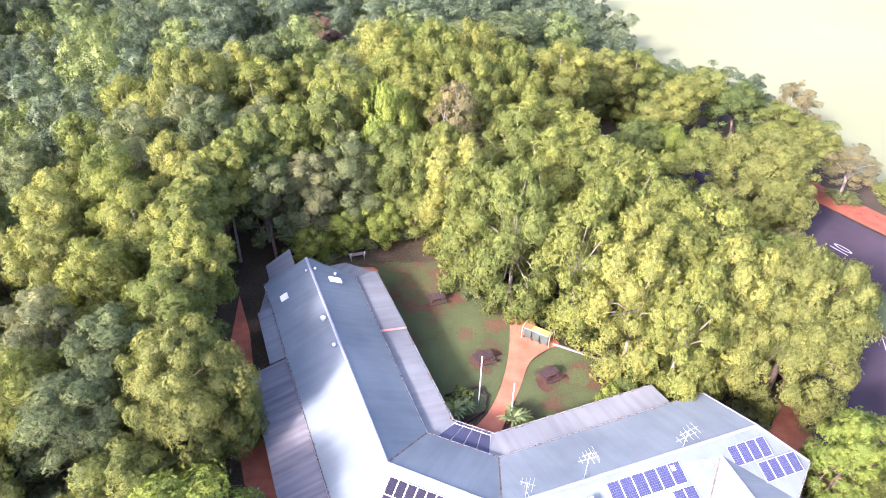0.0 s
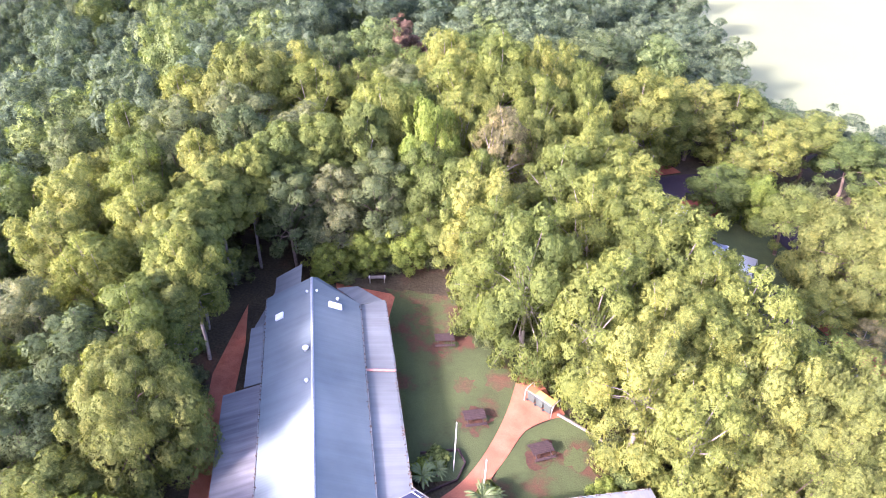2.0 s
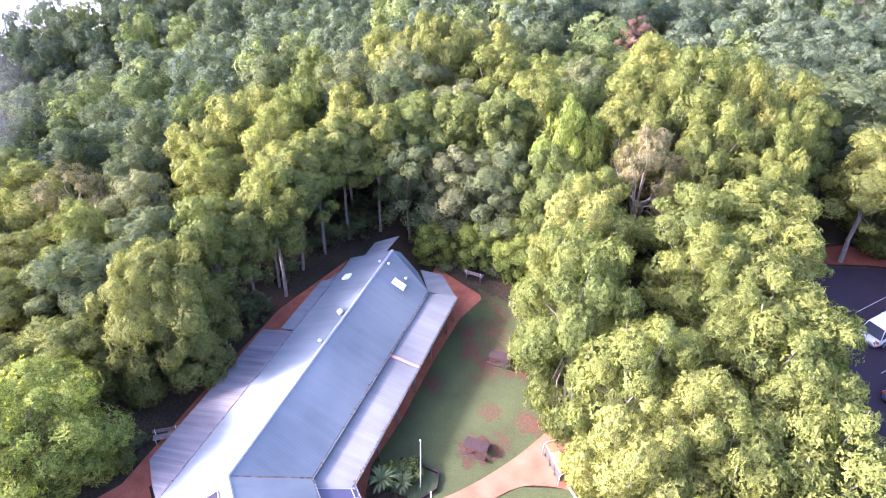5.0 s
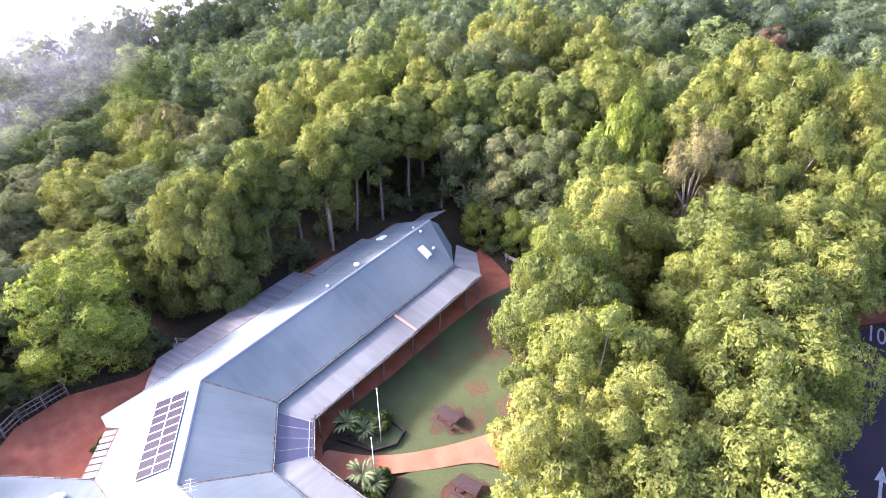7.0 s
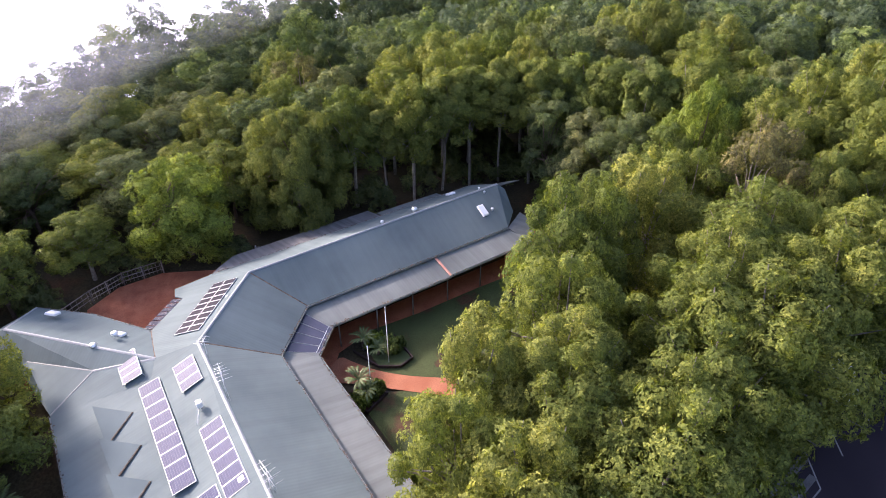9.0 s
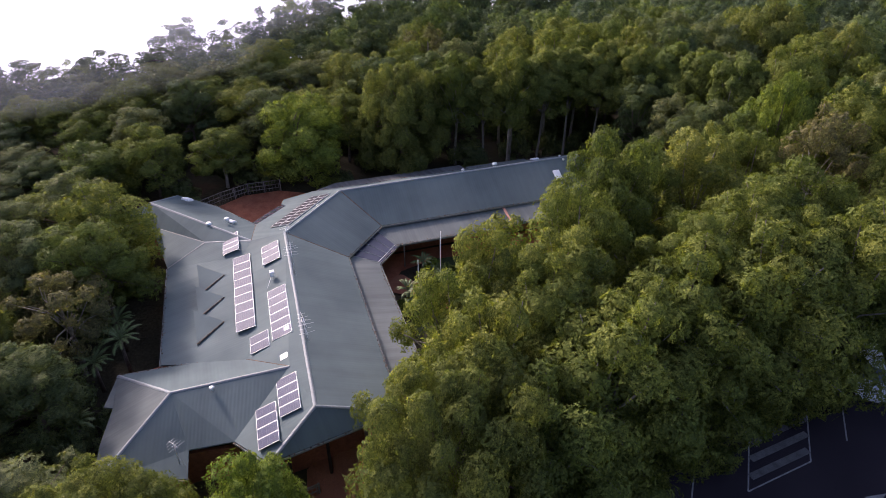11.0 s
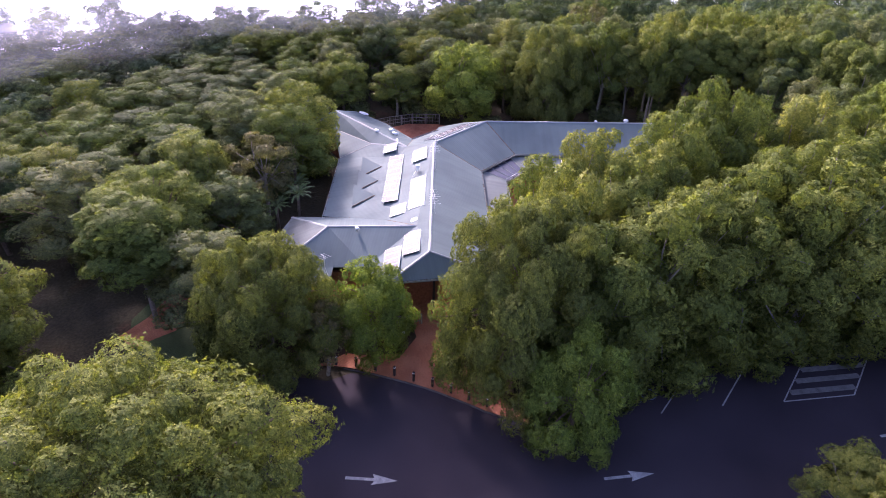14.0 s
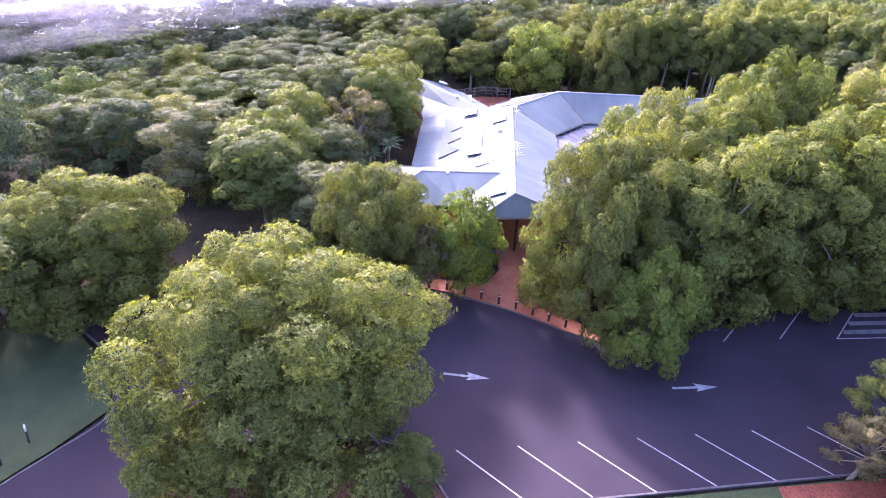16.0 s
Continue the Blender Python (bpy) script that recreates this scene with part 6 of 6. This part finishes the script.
# ---- vehicles ----
def car(x, y, heading, paint, label, length=4.5, width=1.8, height=1.5, boxy=0.0, name="car"):
    """Body lofted over stations along the car, a glazed cabin under a roof panel, wheels with rims, lamps."""
    c = thing(name, pose(x, y, 0.0, 0, 0, heading), label, "car", "parked cars")
    w, n = width / 2, 9
    st = [(-0.5, 0.42, 0.62), (-0.48, 0.74, 0.80), (-0.38, 0.92, 0.92), (-0.2, 0.94, 0.98), (0.0, 0.95, 1.0), (0.2, 0.94, 0.99), (0.36, 0.86, 0.96), (0.47, 0.74, 0.86), (0.5, 0.46, 0.66)]
    verts, faces = [], []
    for u, top, wide in st:
        ww = w * wide
        for px, pz in ((-ww * 0.92, 0.24), (-ww, 0.45), (-ww * 0.97, top * 0.88), (-ww * 0.80, top), (ww * 0.80, top), (ww * 0.97, top * 0.88), (ww, 0.45), (ww * 0.92, 0.24)):
            verts.append((px, u * length, pz))
    for i in range(n - 1):
        for k in range(8):
            faces.append((i * 8 + k, i * 8 + (k + 1) % 8, (i + 1) * 8 + (k + 1) % 8, (i + 1) * 8 + k))
    faces += [tuple(range(8))[::-1], tuple((n - 1) * 8 + k for k in range(8))]
    mesh_object("body", verts, faces, paint, c, smooth=True)
    f0, f1, r1, r0 = 0.26, 0.12 + 0.03 * boxy, -0.28 - 0.12 * boxy, -0.40 - 0.05 * boxy
    base = [(-w * 0.86, f0), (w * 0.86, f0), (w * 0.86, r0), (-w * 0.86, r0)]
    top = [(-w * 0.68, f1), (w * 0.68, f1), (w * 0.68, r1), (-w * 0.68, r1)]
    bm = bmesh.new()
    lo = [bm.verts.new((px, u * length, 0.92)) for px, u in base]
    hi = [bm.verts.new((px, u * length, height - 0.03)) for px, u in top]
    bm.faces.new(hi)
    for i in range(4):
        bm.faces.new((lo[i], lo[(i + 1) % 4], hi[(i + 1) % 4], hi[i]))
    bmesh.ops.recalc_face_normals(bm, faces=bm.faces[:])
    part("windows_glass", bm, M_GLASS, c, "dark glazing round the cabin").name = "glazing"
    bm = bmesh.new()
    box(bm, (0, (f1 + r1) / 2 * length, height), (w * 1.42, (f1 - r1) * length + 0.1, 0.06), bevel=0.028)
    part("roof_panel", bm, paint, c)
    for i in range(4):
        a, b = base[i], top[i]
        rod("pillar", [(a[0], a[1] * length, 0.92), (b[0], b[1] * length, height)], 0.035, paint, c, 5)
    for sx in (-1, 1):
        for u in (-0.31, 0.31):
            wheel = rod("wheel", [(sx * (w - 0.2), u * length, 0.32), (sx * (w + 0.0), u * length, 0.32)], 0.32, M_BLACK, c, 18)
            rod("rim", [(sx * (w - 0.05), u * length, 0.32), (sx * (w + 0.012), u * length, 0.32)], 0.20, M_ALU, wheel, 12)
        bm = bmesh.new()
        box(bm, (sx * w * 0.66, length * 0.478, 0.66), (0.34, 0.10, 0.15), bevel=0.03)
        part("headlight", bm, M_SKYLIGHT, c)
        bm = bmesh.new()
        box(bm, (sx * w * 0.74, -length * 0.485, 0.74), (0.24, 0.08, 0.20), bevel=0.02)
        part("tail_light", bm, LIDS[0], c)
        bm = bmesh.new()
        box(bm, (sx * (w + 0.06), length * 0.17, 0.98), (0.16, 0.10, 0.12), bevel=0.03)
        part("mirror", bm, paint, c)
    return c


P_WHITE, P_SILVER, P_BLUE = plain("white_car_paint", (0.75, 0.76, 0.78), 0.25, 0.0, 0.03), plain("silver_car_paint", (0.50, 0.51, 0.53), 0.28, 0.6, 0.04), plain("blue_grey_car_paint", (0.24, 0.29, 0.42), 0.28, 0.5, 0.04)
HEAD = math.degrees(math.atan2(BAY.y, BAY.x)) - 90
car(16.75, 64.9, HEAD, P_WHITE, "white four-wheel drive parked nose to the kerb", 4.7, 1.85, 1.75, 1.0)
car(19.85, 59.6, HEAD, P_BLUE, "blue-grey hatchback parked nose to the kerb", 4.2, 1.75, 1.45)
car(22.0, 57.1, HEAD + 180, P_SILVER, "silver wagon parked tail to the kerb", 4.6, 1.8, 1.6, 0.8)
car(8.2, 57.9, math.degrees(math.atan2(TOPDIR.y, TOPDIR.x)) + 90, P_WHITE, "white wagon parked under the trees", 4.6, 1.82, 1.6, 0.6)


# ---- ferns and shrubs ----
def frond_mesh(seed, length=1.5, pairs=34, leaf=M_FERN):
    """An arching fern frond: a rib with narrow leaflets in pairs."""
    rnd = random.Random(seed)
    verts, faces = [], []
    pts = []
    for k in range(pairs + 1):
        s = k / pairs
        pts.append(Vector((0, length * s, 0.55 * length * math.sin(s * 1.9) * (1 - 0.45 * s))))
    for k in range(1, pairs):
        p = pts[k]
        t = (pts[k + 1] - pts[k - 1]).normalized()
        ll = 0.15 * length * math.sin(math.pi * min(1, (k + 2) / (pairs + 3))) ** 0.7
        for side in (-1, 1):
            q = p + Vector((side * ll, ll * 0.35, -ll * 0.25 + rnd.uniform(-0.03, 0.03)))
            w = t * 0.016 * length
            i = len(verts)
            verts += [p - w, p + w, q + w * 0.3]
            faces.append((i, i + 1, i + 2))
    return verts, faces


def tree_fern(x, y, h, size, label="tree fern with arching bright green fronds", seed=0, z=None):
    z = ground_z(x, y) if z is None else z
    f = thing("tree_fern", pose(x, y, z), label, "fern", "tree ferns")
    rod("trunk", [(0, 0, -0.1), (0.03, 0, h * 0.5), (0, 0.02, h)], [0.13, 0.11, 0.10], M_BARK, f, 7)
    n = 17
    for k in range(n):
        v, fc = FROND
        ob = new("frond", FROND_MESH)
        ob.parent = f
        ob.matrix_basis = Matrix.Translation((0, 0, h)) @ pose(0, 0, 0, 0, 0, 360 * k / n + seed * 17 + (k * 37) % 19) @ pose(0, 0, 0, 18 - (k * 29) % 38) @ Matrix.Scale(size * (0.85 + 0.3 * ((k * 13) % 7) / 7), 4)


FROND = frond_mesh(1)
FROND_MESH = bpy.data.meshes.new("frond")
FROND_MESH.from_pydata([tuple(v) for v in FROND[0]], [], FROND[1])
FROND_MESH.materials.append(M_FERN)
for k, (x, y, h, s) in enumerate(((0.75, 29.0, 0.9, 0.75), (1.5, 29.9, 0.5, 0.6), (0.9, 30.3, 0.4, 0.55), (4.6, 28.5, 1.1, 0.85), (5.2, 28.9, 0.7, 0.7), (13.2, 12.4, 2.6, 1.1), (14.9, 11.6, 2.2, 1.0), (11.4, 11.2, 2.4, 1.0), (17.6, 11.2, 2.0, 1.0), (18.8, 12.6, 1.6, 0.9))):
    tree_fern(x, y, h, s * 0.78, seed=k)


def shrub(x, y, r, h, material, label, seed, z=None):
    me, c, cr = crown_mesh("leaves", seed, h, r, 0.05, 12, 70, 0.30, material, clump=(0.32, 0.48))
    s = thing("shrub", pose(x, y, ground_z(x, y) if z is None else z), label, "shrub", "shrubs")
    o = new("foliage", me)
    o.parent = s
    rod("stem", [(0, 0, -0.1), (0.05, 0, h * 0.5)], [0.05, 0.03], M_BARK, s, 5)


for k, (x, y, r, h) in enumerate(((1.2, 30.9, 0.8, 1.0), (0.4, 29.8, 0.7, 0.9), (4.9, 29.4, 0.7, 1.0), (5.6, 28.4, 0.7, 0.9), (12.6, 32.3, 1.3, 2.0), (11.6, 31.4, 0.9, 1.4), (-4.6, 16.2, 0.6, 0.7), (-1.2, 14.9, 0.5, 0.8), (-11.0, 19.2, 0.8, 1.1), (24.2, 21.4, 0.9, 1.2), (22.8, 24.2, 0.7, 1.0), (21.3, 25.6, 0.5, 0.8))):
    shrub(x, y, r, h, (M_LEAF_GREEN, M_LEAF_FRESH)[k % 2], "low leafy green shrub in a garden bed", 200 + k)


# ---- further off ----
shed = thing("shed", pose(-17.5, 82.6, ground_z(-17, 82), 0, 0, 12), "small brown-roofed shed among the trees", "shed")
bm = bmesh.new()
box(bm, (0, 0, 1.3), (6.0, 3.6, 2.6), bevel=0.02)
part("wall", bm, M_WALL, shed)
for sy in (-1, 1):
    bm = bmesh.new()
    v = [bm.verts.new(p) for p in ((-3.4, sy * 2.2, 2.4), (3.4, sy * 2.2, 2.4), (3.4, 0, 3.6), (-3.4, 0, 3.6), (-3.4, sy * 2.2, 2.3), (3.4, sy * 2.2, 2.3), (3.4, 0, 3.5), (-3.4, 0, 3.5))]
    for f in ((0, 1, 2, 3), (7, 6, 5, 4), (0, 4, 5, 1), (1, 5, 6, 2), (2, 6, 7, 3), (3, 7, 4, 0)):
        bm.faces.new([v[i] for i in f])
    bmesh.ops.recalc_face_normals(bm, faces=bm.faces[:])
    part("roof", bm, plain("brown_roof", (0.24, 0.15, 0.11), 0.7), shed)

walkway = thing("boardwalk", pose(0, 0, 0), "pale timber boardwalk with handrails leading through the forest", "boardwalk")
wa, wb = Vector((-25.0, 9.4, 0.6)), Vector((-40.0, -3.0, 0.4))
wd = (wb - wa).normalized()
ws = wd.cross(Vector((0, 0, 1))) * 0.6
for k in range(40):
    p = wa.lerp(wb, (k + 0.5) / 40)
    bm = bmesh.new()
    box(bm, (0, 0, 0), (0.46, 1.2, 0.05))
    bm.transform(Matrix.Translation(p) @ Matrix.Rotation(math.atan2(wd.y, wd.x), 4, "Z"))
    part("deck_board", bm, M_GREYWOOD, walkway)
for s in (-1, 1):
    rod("handrail", [wa + ws * s + Vector((0, 0, 1.05)), wb + ws * s + Vector((0, 0, 1.05))], 0.05, M_GREYWOOD, walkway, 5)
    for k in range(11):
        p = wa.lerp(wb, k / 10) + ws * s
        rod("post", [(p.x, p.y, p.z - 1.5), (p.x, p.y, p.z + 1.05)], 0.05, M_GREYWOOD, walkway, 5)

deck = thing("lookout", pose(-33.2, -7.4, 1.6, 0, 0, 70), "dark steel lookout frame above the treetops", "lookout")
for sx in (-1.2, 1.2):
    for sy in (-0.9, 0.9):
        rod("post", [(sx, sy, -6), (sx, sy, 2.4)], 0.07, M_TIMBER, deck, 5)
for z in (0.0, 1.1, 2.4):
    for a, b in (((-1.2, -0.9), (1.2, -0.9)), ((1.2, -0.9), (1.2, 0.9)), ((1.2, 0.9), (-1.2, 0.9)), ((-1.2, 0.9), (-1.2, -0.9))):
        rod("rail", [(*a, z), (*b, z)], 0.05, M_TIMBER, deck, 5)
bm = bmesh.new()
box(bm, (0, 0, -0.05), (2.6, 2.0, 0.08))
part("floor", bm, M_GREYWOOD, deck)
